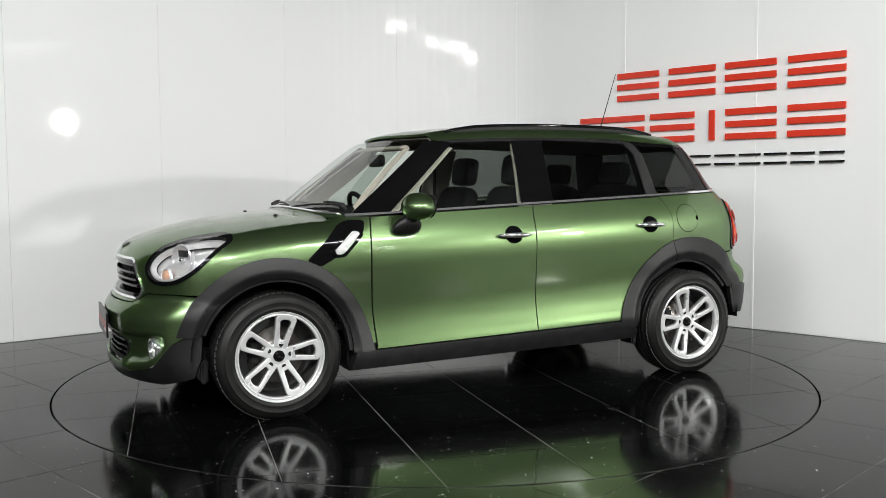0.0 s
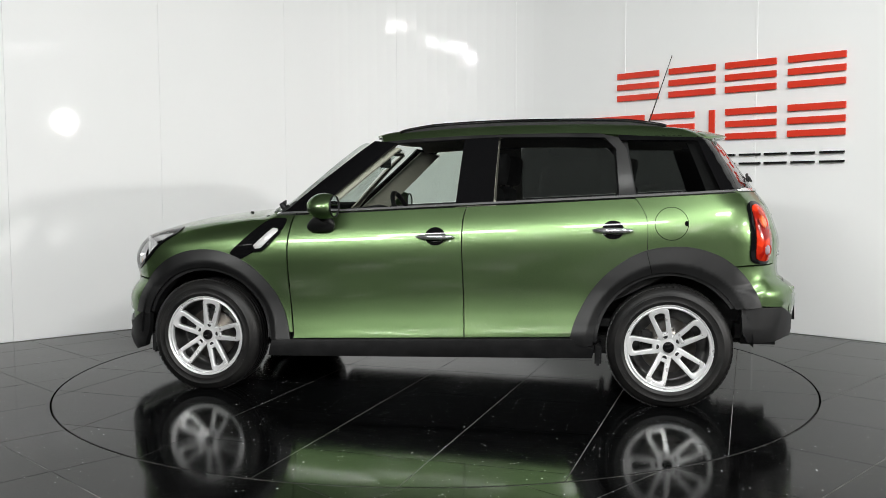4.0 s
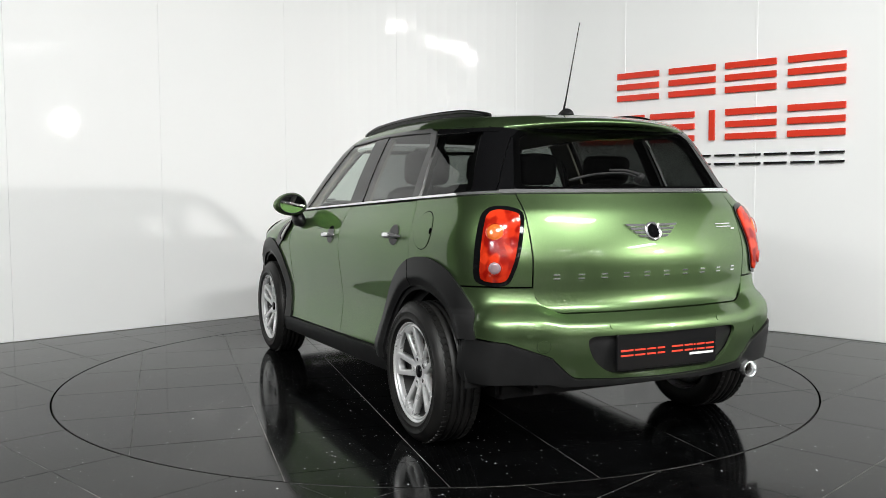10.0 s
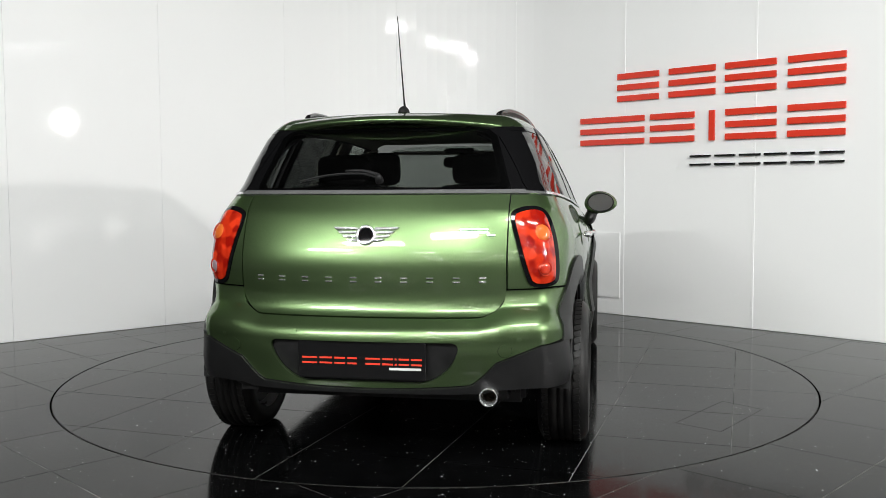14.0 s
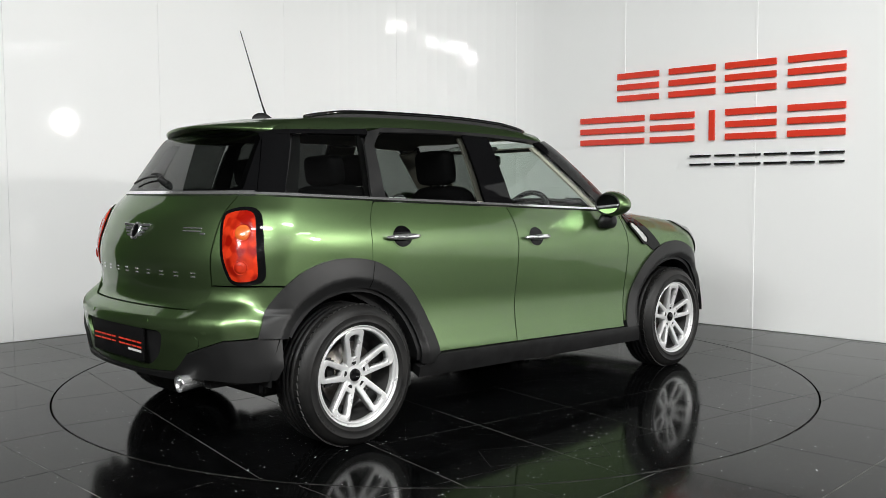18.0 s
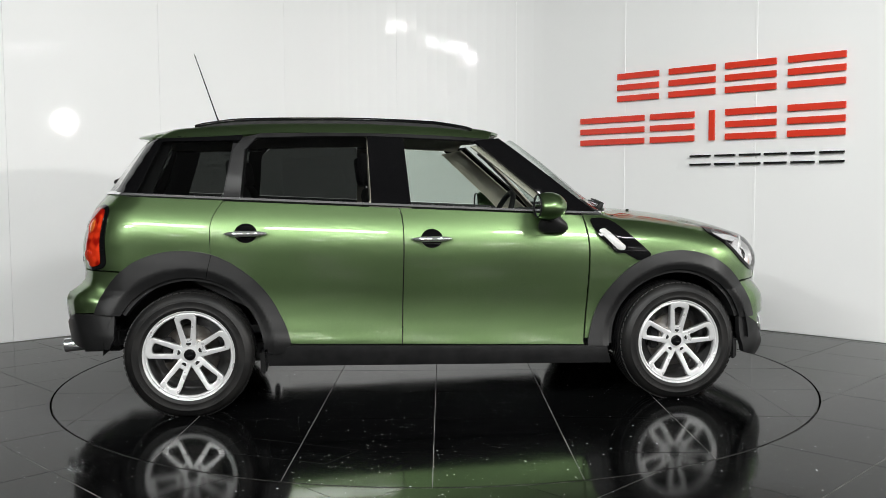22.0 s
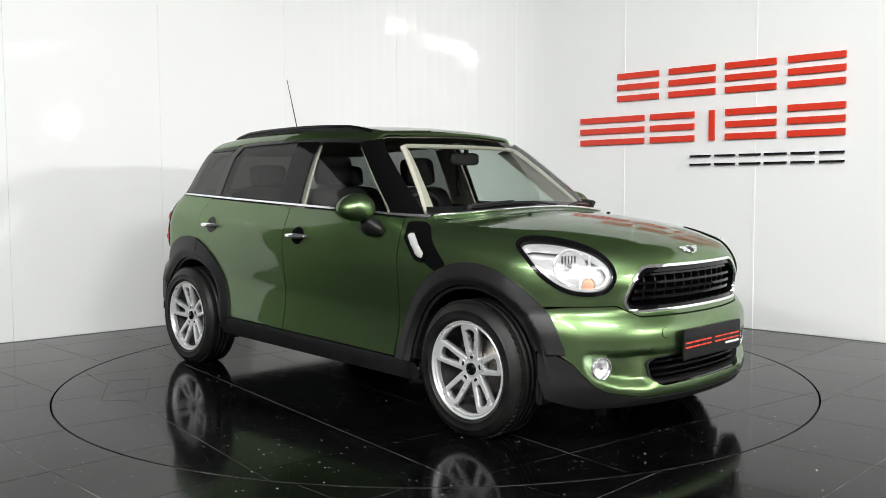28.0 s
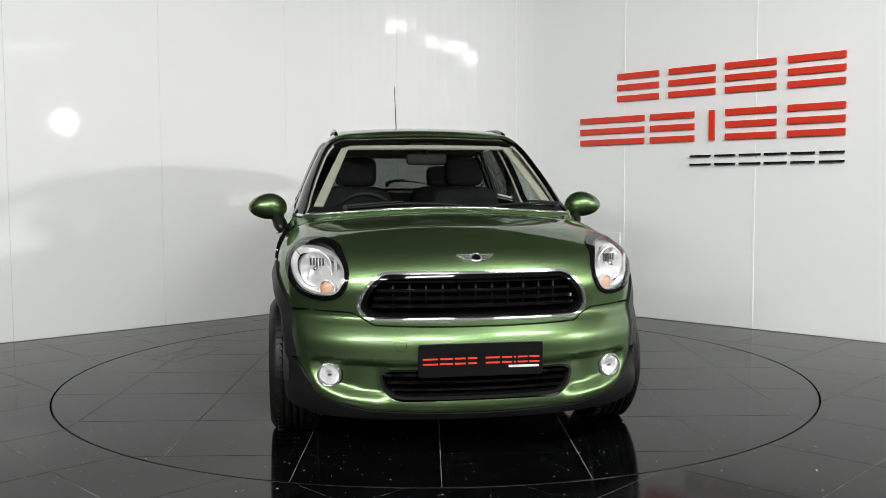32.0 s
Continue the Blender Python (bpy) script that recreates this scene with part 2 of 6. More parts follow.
def wall_line():
    """The wall's foot as one line: straight, a rounded corner, straight. Gives a function of the way along it."""
    radius = 1.57
    cross = LEFT_DIR.x * RIGHT_DIR.y - LEFT_DIR.y * RIGHT_DIR.x
    gap = RIGHT_AT - LEFT_AT
    corner = (gap.x * RIGHT_DIR.y - gap.y * RIGHT_DIR.x) / cross
    corner_right = (gap.x * LEFT_DIR.y - gap.y * LEFT_DIR.x) / cross
    reach = radius * math.tan(math.acos(LEFT_DIR.dot(RIGHT_DIR)) / 2)
    left_end, right_start = corner - reach, corner_right + reach
    a, b = LEFT_AT + LEFT_DIR * left_end, RIGHT_AT + RIGHT_DIR * right_start
    n = Vector((LEFT_DIR.y, -LEFT_DIR.x))
    n2 = Vector((-abs(RIGHT_DIR.y), -RIGHT_DIR.x))
    centre = a + n * radius
    a0 = math.atan2(a.y - centre.y, a.x - centre.x)
    b0 = math.atan2(b.y - centre.y, b.x - centre.x)
    arc = radius * (a0 - b0)

    def at(s):
        if s <= left_end:
            return LEFT_AT + LEFT_DIR * s, n
        if s < left_end + arc:
            q = a0 - (s - left_end) / radius
            way = Vector((math.cos(q), math.sin(q)))
            return centre + way * radius, -way
        return b + RIGHT_DIR * (s - left_end - arc), n2

    return at, left_end + arc - right_start


wall_at, RIGHT_ZERO = wall_line()


def wall_panel(s0, s1, parent):
    steps = max(1, round((s1 - s0) / 0.1))
    verts, faces = [], []
    edge = 0.0016
    for k in range(steps + 1):
        s = s0 + edge / 2 + (s1 - s0 - edge) * k / steps
        q, n = wall_at(s)
        for depth in (0.0, 0.05):
            for z in (0.004, WALL_H):
                verts.append((q.x - n.x * depth, q.y - n.y * depth, z))
    for k in range(steps):
        a, b = 4 * k, 4 * k + 4
        faces += [(a, b, b + 1, a + 1), (a + 2, a + 3, b + 3, b + 2), (a + 1, b + 1, b + 3, a + 3), (a, a + 2, b + 2, b)]
    faces += [(0, 1, 3, 2), tuple(4 * steps + i for i in (0, 2, 3, 1))]
    return shape("panel", verts, faces, WALL_WHITE, parent)


def build_room():
    wall = tagged(new("wall_north"), "curved backdrop wall of glossy white laminate panels", "wall", kind="structure")
    seams = [RIGHT_ZERO - 0.22 + 1.213 * k for k in range(-6, 7)]
    for a, b in zip(seams, seams[1:]):
        wall_panel(a, b, wall)
    for s in seams[5:9]:
        q, d = wall_at(s)
        t = Vector((-d.y, d.x))
        foot = [(q.x + t.x * a + d.x * b, q.y + t.y * a + d.y * b) for a, b in ((-0.011, 0.0005), (-0.009, 0.004), (0.009, 0.004), (0.011, 0.0005))]
        shape("cover_strip", [(x, y, z) for z in (0.004, WALL_H) for x, y in foot], [(0, 1, 5, 4), (1, 2, 6, 5), (2, 3, 7, 6), (3, 0, 4, 7), (4, 5, 6, 7)], WALL_WHITE, wall, "narrow white strip over a joint")
    # flush service hatch beside a joint
    hatch = bmesh.new()
    q, d = wall_at(RIGHT_ZERO - 0.472)
    box(hatch, 0, 0, 0, 0.45, 0.012, 0.596, bevel=0.003)
    t = Vector((-d.y, d.x))
    part("hatch", moved(hatch, Matrix(((t.x, d.x, 0, q.x + d.x * 0.007), (t.y, d.y, 0, q.y + d.y * 0.007), (0, 0, 1, 0.451), (0, 0, 0, 1)))), WALL_WHITE, wall, "flat white service hatch")
    # pale batten behind the joints
    verts, faces = [], []
    n = 120
    for k in range(n + 1):
        q, d = wall_at(seams[0] + (seams[-1] - seams[0]) * k / n)
        for z in (0.0, WALL_H - 0.01):
            verts.append((q.x - d.x * 0.006, q.y - d.y * 0.006, z))
    for k in range(n):
        faces.append((2 * k, 2 * k + 2, 2 * k + 3, 2 * k + 1))
    shape("batten", verts, faces, mat("joint_backing", (0.85, 0.85, 0.84), 0.7), wall, "pale backing strip in the joints")
    # the hall
    ground = tagged(shape("ground", [(-24, -26, -0.012), (24, -26, -0.012), (24, 10, -0.012), (-24, 10, -0.012)], [(0, 1, 2, 3)], GROUT), "dark grey grout bed under the stone floor", "floor", kind="structure")
    for name, a, b in (("wall_south", (24, -26), (-24, -26)), ("wall_west", (-24, -26), (-24, 10)), ("wall_east", (24, 10), (24, -26)), ("wall_far", (-24, 10), (24, 10))):
        a, b = Vector(a), Vector(b)
        d = (b - a).normalized()
        nrm = Vector((-d.y, d.x)) * 0.2
        pts = [a, b, b - nrm, a - nrm]
        verts = [(q.x, q.y, z) for z in (-0.01, CEILING_Z) for q in pts]
        ob = shape(name, verts, [(0, 1, 5, 4), (1, 2, 6, 5), (2, 3, 7, 6), (3, 0, 4, 7), (4, 5, 6, 7)], HALL_PAINT)
        tagged(ob, "plain painted wall of the sales hall", "wall", kind="structure")
    shape_ = shape("ceiling", [(-24, -26, CEILING_Z), (24, -26, CEILING_Z), (24, 10, CEILING_Z), (-24, 10, CEILING_Z)], [(0, 3, 2, 1)], CEIL_PAINT)
    tagged(shape_, "dark sheet ceiling of the hall", "ceiling", kind="structure")


build_room()


def ceiling_light(x, y, z, w, l, glowing_):
    light = tagged(new("ceiling_light"), "long white ceiling tube light", "light", "tube lights of the hall")
    bm = bmesh.new()
    box(bm, 0, 0, 0.04, w + 0.04, l + 0.04, 0.05, bevel=0.01)
    part("housing", bm, HALL_PAINT, light)
    for q in (-0.35, 0.35):
        at = (q * w, 0) if w > l else (0, q * l)
        part("hanger", tube([(*at, 0.06), (*at, CEILING_Z - z)], 0.008, 6), STEEL, light)
    if glowing_:
        bm = bmesh.new()
        box(bm, 0, 0, 0.0, w, l, 0.02, bevel=0.005)
        part("diffuser", bm, TUBE_GLOW, light)
    light.location = (x, y, z)
    return light


for lx, ly, lz, ll, power in STRIPS:
    ceiling_light(lx, ly, lz + 0.16, *((0.5, ll) if lx > 4 else (ll, 0.5)), False)
far_light = ceiling_light(-9, -10.5, 4.75, 1.5, 0.16, True)
for row in range(5):
    for col in range(7):
        if row or col:
            copy_thing(far_light, pose(-9 + 3.6 * col, -10.5 - 3.4 * row, 4.75))
lamp_stand = tagged(new("flood_light"), "round flood light on a tall black stand", "light")
turn_ = Matrix.Translation(FLOOD) @ Vector((0, -1, 0)).rotation_difference(FLOOD - Vector((0, 1.0, 1.2))).to_matrix().to_4x4()
part("lamp_head", moved(lathe([(0.0, -0.16), (0.12, -0.15), (0.26, -0.02), (0.29, 0.0), (0.29, 0.006), (0.275, 0.0)], 32), turn_ @ Matrix.Translation((0, -0.01, 0))), MATT_BLACK, lamp_stand, "", True)
part("stand_pole", tube([(FLOOD.x + 0.12, FLOOD.y - 0.12, 0), (FLOOD.x + 0.12, FLOOD.y - 0.12, FLOOD.z)], 0.02, 8), MATT_BLACK, lamp_stand)
for k in range(3):
    a = 2 * math.pi * k / 3
    part("stand_leg", tube([(FLOOD.x + 0.12, FLOOD.y - 0.12, 0.55), (FLOOD.x + 0.12 + 0.45 * math.cos(a), FLOOD.y - 0.12 + 0.45 * math.sin(a), 0.0)], 0.012, 6), MATT_BLACK, lamp_stand)

# ---------------------------------------------------------------- the car's form
# x forward, y to the car's left, z up; the origin lies on the floor midway between the axles.
WHEEL_X, WHEEL_Y, WHEEL_Z, TYRE_R, ARCH_R = 1.2955, 0.866, 0.318, 0.325, 0.487


def curve(knots):
    """A smooth function through (place, value) knots."""
    xs = np.array([k[0] for k in knots], float)
    ys = np.array([k[1] for k in knots], float)
    if xs[0] > xs[-1]:
        xs, ys = xs[::-1], ys[::-1]
    h = np.diff(xs)
    d = np.diff(ys) / h
    m = np.empty_like(ys)
    m[0], m[-1] = d[0], d[-1]
    m[1:-1] = (d[:-1] * h[1:] + d[1:] * h[:-1]) / (h[:-1] + h[1:])

    def at(x):
        x = np.clip(np.asarray(x, float), xs[0] - 0.3, xs[-1] + 0.3)
        i = np.clip(np.searchsorted(xs, x) - 1, 0, len(h) - 1)
        t = (x - xs[i]) / h[i]
        tc = np.clip(t, 0, 1)
        v = (2 * tc**3 - 3 * tc**2 + 1) * ys[i] + (tc**3 - 2 * tc**2 + tc) * h[i] * m[i] + (3 * tc**2 - 2 * tc**3) * ys[i + 1] + (tc**3 - tc**2) * h[i] * m[i + 1]
        return v + np.where(t < 0, t * h[i] * m[i], 0) + np.where(t > 1, (t - 1) * h[i] * m[i + 1], 0)

    return at


HALF_WIDTH = curve([(0.1, 0.75), (0.22, 0.812), (0.29, 0.840), (0.335, 0.849), (0.40, 0.8395), (0.48, 0.828), (0.57, 0.8245), (0.66, 0.834), (0.75, 0.844), (0.82, 0.8495), (0.88, 0.847), (0.93, 0.836), (0.98, 0.815), (1.03, 0.789), (1.07, 0.767), (1.09, 0.756), (1.2, 0.712), (1.32, 0.658), (1.43, 0.602), (1.52, 0.545)])
TAPER = curve([(-2.1, -0.15), (-1.8, -0.08), (-1.6, -0.05), (-1.3, -0.022), (-0.9, -0.006), (0, 0), (0.9, 0), (1.3, -0.005), (1.6, -0.03), (1.8, -0.065), (2.1, -0.14)])
TOP = curve([(2.3, 0.5), (2.05, 0.76), (1.98, 0.832), (1.9, 0.88), (1.8, 0.919), (1.62, 0.967), (1.41, 1.001), (1.2, 1.024), (1.08, 1.036), (0.99, 1.077), (0.82, 1.205), (0.61, 1.366), (0.48, 1.453), (0.38, 1.489), (0.25, 1.51), (0.14, 1.522), (-0.26, 1.545), (-0.7, 1.543), (-1.0, 1.53), (-1.24, 1.512), (-1.5, 1.488), (-1.75, 1.462), (-2.2, 1.4)])
NOSE = curve([(0.0, 1.78), (0.12, 1.93), (0.2, 2.01), (0.27, 2.04), (0.36, 2.045), (0.45, 2.048), (0.53, 2.04), (0.575, 2.01), (0.605, 1.985), (0.64, 1.985), (0.72, 1.995), (0.80, 1.992), (0.9, 1.975), (1.1, 1.92)])
TAIL = curve([(0.0, -1.78), (0.15, -1.87), (0.25, -1.965), (0.33, -2.0), (0.42, -2.018), (0.52, -2.034), (0.57, -2.034), (0.60, -2.018), (0.625, -1.982), (0.65, -1.952), (0.70, -1.938), (0.77, -1.942), (0.86, -1.944), (0.96, -1.916), (1.05, -1.875), (1.13, -1.820), (1.2, -1.77), (1.3, -1.695), (1.43, -1.597), (1.6, -1.46)])


def slope(fn, x, e=0.004):
    return (fn(x + e) - fn(x - e)) / (2 * e)


def belt(x):
    return 1.055 - 0.047 * x


def form(p):
    """How far points lie outside the car's smooth outer form."""
    x, y, z = p[:, 0], p[:, 1], p[:, 2]
    ay = np.abs(y)
    zz = z - (belt(x) - 1.07)
    side = ay - HALF_WIDTH(zz) - TAPER(x) * (1 - 0.45 * np.clip((0.85 - z) / 0.3, 0, 1))
    bow = 0.22 * np.clip((x + 0.2) / 0.6, 0, 1)
    xs = x + bow * y * y
    top = (z - TOP(xs) + 0.09 * y * y) / np.sqrt(1 + slope(TOP, xs) ** 2)
    gy = 0.48 * ay + 1.6 * ay**3
    front = (x - NOSE(z) + 0.24 * y * y + 0.4 * y**4) / np.sqrt(1 + slope(NOSE, z) ** 2 + gy**2)
    back = (TAIL(z) + (0.2 + 0.10 * np.clip((z - 1.06) / 0.1, 0, 1)) * y * y + 0.25 * y**4 - x) / np.sqrt(1 + slope(TAIL, z) ** 2 + (0.4 * ay + ay**3) ** 2)
    r = 0.085
    q = np.stack([side, top, front, back]) + r
    return np.sqrt((np.maximum(q, 0) ** 2).sum(0)) + np.minimum(q.max(0), 0) - r


def normals(p, e=0.003):
    g = np.stack([form(p + np.eye(3)[k] * e) - form(p - np.eye(3)[k] * e) for k in range(3)], 1)
    return g / np.maximum(np.linalg.norm(g, axis=1, keepdims=True), 1e-9)


def meet(inner, outer):
    """Where the lines from inner to outer points leave the form."""
    lo, hi = np.array(inner, float), np.array(outer, float)
    for _ in range(34):
        mid = (lo + hi) / 2
        inside = (form(mid) < 0)[:, None]
        lo, hi = np.where(inside, mid, lo), np.where(inside, hi, mid)
    return (lo + hi) / 2


def on_side(sign):
    def project(a):
        o = np.zeros(len(a))
        return meet(np.stack([a[:, 0], o, a[:, 1]], 1), np.stack([a[:, 0], o + sign * 1.4, a[:, 1]], 1))
    return project


def on_front(a):
    o = np.zeros(len(a))
    return meet(np.stack([o + 0.25, a[:, 0], a[:, 1]], 1), np.stack([o + 2.8, a[:, 0], a[:, 1]], 1))


def on_back(a):
    o = np.zeros(len(a))
    return meet(np.stack([o - 0.9, a[:, 0], a[:, 1]], 1), np.stack([o - 2.8, a[:, 0], a[:, 1]], 1))


def on_top(a):
    o = np.zeros(len(a))
    return meet(np.stack([a[:, 0], a[:, 1], o + 0.6], 1), np.stack([a[:, 0], a[:, 1], o + 2.2], 1))


class Round:
    """Projects outwards from one inner point; the plane holds azimuth and height angle."""

    def __init__(self, centre, back=False):
        self.c, self.s = np.array(centre), -1.0 if back else 1.0

    def flat(self, p):
        d = np.asarray(p, float) - self.c
        return np.stack([np.arctan2(d[:, 1], d[:, 0] * self.s), np.arctan2(d[:, 2], np.hypot(d[:, 0], d[:, 1]))], 1)

    def __call__(self, a):
        way = np.stack([np.cos(a[:, 1]) * np.cos(a[:, 0]) * self.s, np.cos(a[:, 1]) * np.sin(a[:, 0]), np.sin(a[:, 1])], 1)
        return meet(np.repeat(self.c[None], len(a), 0), self.c + way * 3.0)


def corner_round(points, radius, steps=6):
    """A closed outline with its corners rounded; radius: a number or one a point."""
    out = []
    n = len(points)
    for i in range(n):
        a, b, c = (np.array(points[(i + k) % n], float) for k in (-1, 0, 1))
        r = radius[i] if isinstance(radius, (list, tuple)) else radius
        u, v = a - b, c - b
        lu, lv = np.linalg.norm(u), np.linalg.norm(v)
        cut = min(r, lu * 0.48, lv * 0.48)
        if r <= 0:
            out.append(b)
            continue
        p0, p1 = b + u / lu * cut, b + v / lv * cut
        for k in range(steps + 1):
            t = k / steps
            out.append((1 - t) ** 2 * p0 + 2 * t * (1 - t) * b + t * t * p1)
    return np.array(out)


def dense(points, step, closed=True):
    points = [np.array(q, float) for q in points]
    out = []
    n = len(points)
    for i in range(n if closed else n - 1):
        a, b = points[i], points[(i + 1) % n]
        k = max(1, int(np.ceil(np.linalg.norm(b - a) / step)))
        out += [a + (b - a) * j / k for j in range(k)]
    if not closed:
        out.append(points[-1])
    keep = [q for i, q in enumerate(out) if np.linalg.norm(q - out[i - 1]) > 1e-5]
    return np.array(keep)


def smooth_line(points, n=8, closed=False):
    """A Catmull-Rom line through points."""
    p = [np.array(q, float) for q in points]
    out = []
    m = len(p)
    for i in range(m if closed else m - 1):
        a, b, c, d = (p[(i + k) % m] if closed else p[min(max(i + k, 0), m - 1)] for k in (-1, 0, 1, 2))
        for j in range(n):
            t = j / n
            out.append(0.5 * (2 * b + (c - a) * t + (2 * a - 5 * b + 4 * c - d) * t * t + (3 * b - a - 3 * c + d) * t**3))
    if not closed:
        out.append(p[-1])
    return np.array(out)


def arc(cx, cz, r, a0, a1, n=24):
    return [(cx + r * math.cos(radians(a0 + (a1 - a0) * k / n)), cz + r * math.sin(radians(a0 + (a1 - a0) * k / n))) for k in range(n + 1)]


def panel(name, outline, project, material, parent, holes=(), step=0.04, off=0.0, depth=0.014, label="", crown=0.0, even_out=0.0, relief=None):
    """A sheet cut out of the car's form along a flat outline, with its edges turned inwards. off: how far it stands proud; crown: extra bulge in its middle; relief: a function of places that gives a further lift."""
    loops = [dense(outline, step)] + [dense(h, step) for h in holes]
    bm = bmesh.new()
    for loop in loops:
        vs = [bm.verts.new((q[0], q[1], 0)) for q in loop]
        for i in range(len(vs)):
            bm.edges.new((vs[i - 1], vs[i]))
    bmesh.ops.triangle_fill(bm, use_beauty=True, use_dissolve=False, edges=list(bm.edges))
    lo, hi = loops[0].min(0), loops[0].max(0)
    for axis in (0, 1):
        k = int((hi[axis] - lo[axis]) / step)
        for i in range(1, k + 1):
            at = lo[axis] + (hi[axis] - lo[axis]) * i / (k + 1)
            co, no = [0, 0, 0], [0, 0, 0]
            co[axis], no[axis] = at, 1
            bmesh.ops.bisect_plane(bm, geom=bm.verts[:] + bm.edges[:] + bm.faces[:], plane_co=co, plane_no=no, dist=1e-5)
    bm.verts.ensure_lookup_table()
    bm.verts.index_update()
    flat = np.array([(v.co.x, v.co.y) for v in bm.verts])
    faces = [[v.index for v in f.verts] for f in bm.faces]
    rim = [(e.link_loops[0].vert.index, e.link_loops[0].link_loop_next.vert.index) for e in bm.edges if len(e.link_faces) == 1]
    bm.free()
    p = project(flat)
    n = normals(p)
    lift = np.full(len(p), off)
    if crown:
        d = np.min(np.linalg.norm(flat[:, None, :] - loops[0][None, :, :], axis=2), axis=1)
        lift = lift + crown * (1 - (1 - np.clip(d / max(d.max(), 1e-6), 0, 1)) ** 2)
    if relief:
        def shaped(a):
            q = project(a)
            return q + normals(q) * (off + relief(q))[:, None]

        e = 0.003
        p = shaped(flat)
        across = np.cross(shaped(flat + (e, 0)) - shaped(flat - (e, 0)), shaped(flat + (0, e)) - shaped(flat - (0, e)))
        across /= np.maximum(np.linalg.norm(across, axis=1, keepdims=True), 1e-12)
        n = across * np.sign((across * n).sum(1, keepdims=True))
    else:
        p = p + n * lift[:, None]
    # turn faces outwards
    f0 = faces[len(faces) // 2]
    if np.dot(np.cross(p[f0[1]] - p[f0[0]], p[f0[2]] - p[f0[0]]), n[f0[0]]) < 0:
        faces = [f[::-1] for f in faces]
        rim = [(b, a) for a, b in rim]
    verts = list(p)
    even = n * (1 - even_out) + n.mean(0) * even_out
    even = even / np.linalg.norm(even, axis=1, keepdims=True)
    loop_n = [even[i] for f in faces for i in f]
    if depth:
        back = {}
        top = {}
        for a, b in rim:
            for i in (a, b):
                if i not in back:
                    top[i] = len(verts)
                    verts.append(p[i])
                    back[i] = len(verts)
                    verts.append(p[i] - n[i] * depth)
        for a, b in rim:
            q = (top[b], top[a], back[a], back[b])
            faces.append(q)
            fn = np.cross(p[a] - p[b], -n[a])
            fn = fn / max(np.linalg.norm(fn), 1e-9)
            fn = -fn if np.dot(np.cross(verts[q[1]] - verts[q[0]], verts[q[2]] - verts[q[0]]), fn) < 0 else fn
            loop_n += [fn] * 4
    ob = shape(name, verts, faces, material, parent, label)
    me = ob.data
    me.shade_smooth()
    if not crown:
        me.normals_split_custom_set([tuple(map(float, q)) for q in loop_n])
    return ob


def mirror_outline(pts):
    return [(-a, b) for a, b in pts]


car = tagged(new("car"), "metallic green five-door compact crossover car with black cladding", "car")
DOOR_GAP = 0.003


def inset(pts, d):
    """Draws a closed outline in by d."""
    p = np.array(pts, float)
    a = np.roll(p, 1, 0) - p
    b = np.roll(p, -1, 0) - p
    area = 0.5 * np.sum(p[:, 0] * np.roll(p[:, 1], -1) - np.roll(p[:, 0], -1) * p[:, 1])
    t = np.roll(p, -1, 0) - np.roll(p, 1, 0)
    t /= np.maximum(np.linalg.norm(t, axis=1, keepdims=True), 1e-9)
    nrm = np.stack([-t[:, 1], t[:, 0]], 1) * (1 if area > 0 else -1)
    return p + nrm * d


SPLIT = [(-0.222, belt(-0.222)), (-0.203, 0.99), (-0.200, 0.85), (-0.205, 0.6), (-0.212, 0.30)]
A_LINE = [(0.775, belt(0.775)), (0.79, 0.93), (0.798, 0.8), (0.79, 0.55), (0.765, 0.30)]
C_LINE = [(-1.115, belt(-1.115)), (-1.165, 1.03), (-1.185, 0.96), (-1.185, 0.83)]


def sill_top(x):
    return 0.338 - 0.030 * (x + 0.2)


def side_panels(sign):
    pr = on_side(sign)
    # front door
    a = smooth_line(A_LINE, 6)
    s = smooth_line(SPLIT, 6)
    foot = [(x, sill_top(x)) for x in np.linspace(-0.21, 0.77, 12)]
    top = [(x, belt(x) - 0.012) for x in np.linspace(0.772, -0.220, 14)]
    front = [q for q in s if sill_top(q[0]) < q[1] < belt(q[0]) - 0.013] + foot + [q for q in a[::-1] if sill_top(q[0]) < q[1] < belt(q[0]) - 0.013] + top
    door = panel("front_door", inset(front, DOOR_GAP), pr, PAINT, car, label="green metallic front door")
    # rear door, notched by the wheel arch
    c = smooth_line(C_LINE, 6)
    wheel = [(x, z) for x, z in arc(-WHEEL_X, WHEEL_Z, ARCH_R - 0.012, 78, 5, 20)]
    start = [q for q in c if (q[0] + WHEEL_X) ** 2 + (q[1] - WHEEL_Z) ** 2 > (ARCH_R - 0.012) ** 2 and q[1] < belt(q[0]) - 0.013]
    foot = [(x, sill_top(x)) for x in np.linspace(-0.78, -0.213, 10)]
    rear = start + [q for q in wheel if q[0] > -1.18 and q[1] > sill_top(q[0]) + 0.005] + foot + [q for q in s[::-1] if sill_top(q[0]) < q[1] < belt(q[0]) - 0.013] + [(x, belt(x) - 0.012) for x in np.linspace(-0.223, -1.112, 14)]
    rdoor = panel("rear_door", inset(rear, DOOR_GAP), pr, PAINT, car, label="green metallic rear door")
    return door, rdoor


DOORS = [side_panels(1), side_panels(-1)]

# clamshell bonnet with the wings
FRONT = Round((0.75, 0, 0.55))
BACK = Round((-0.85, 0, 0.62), True)


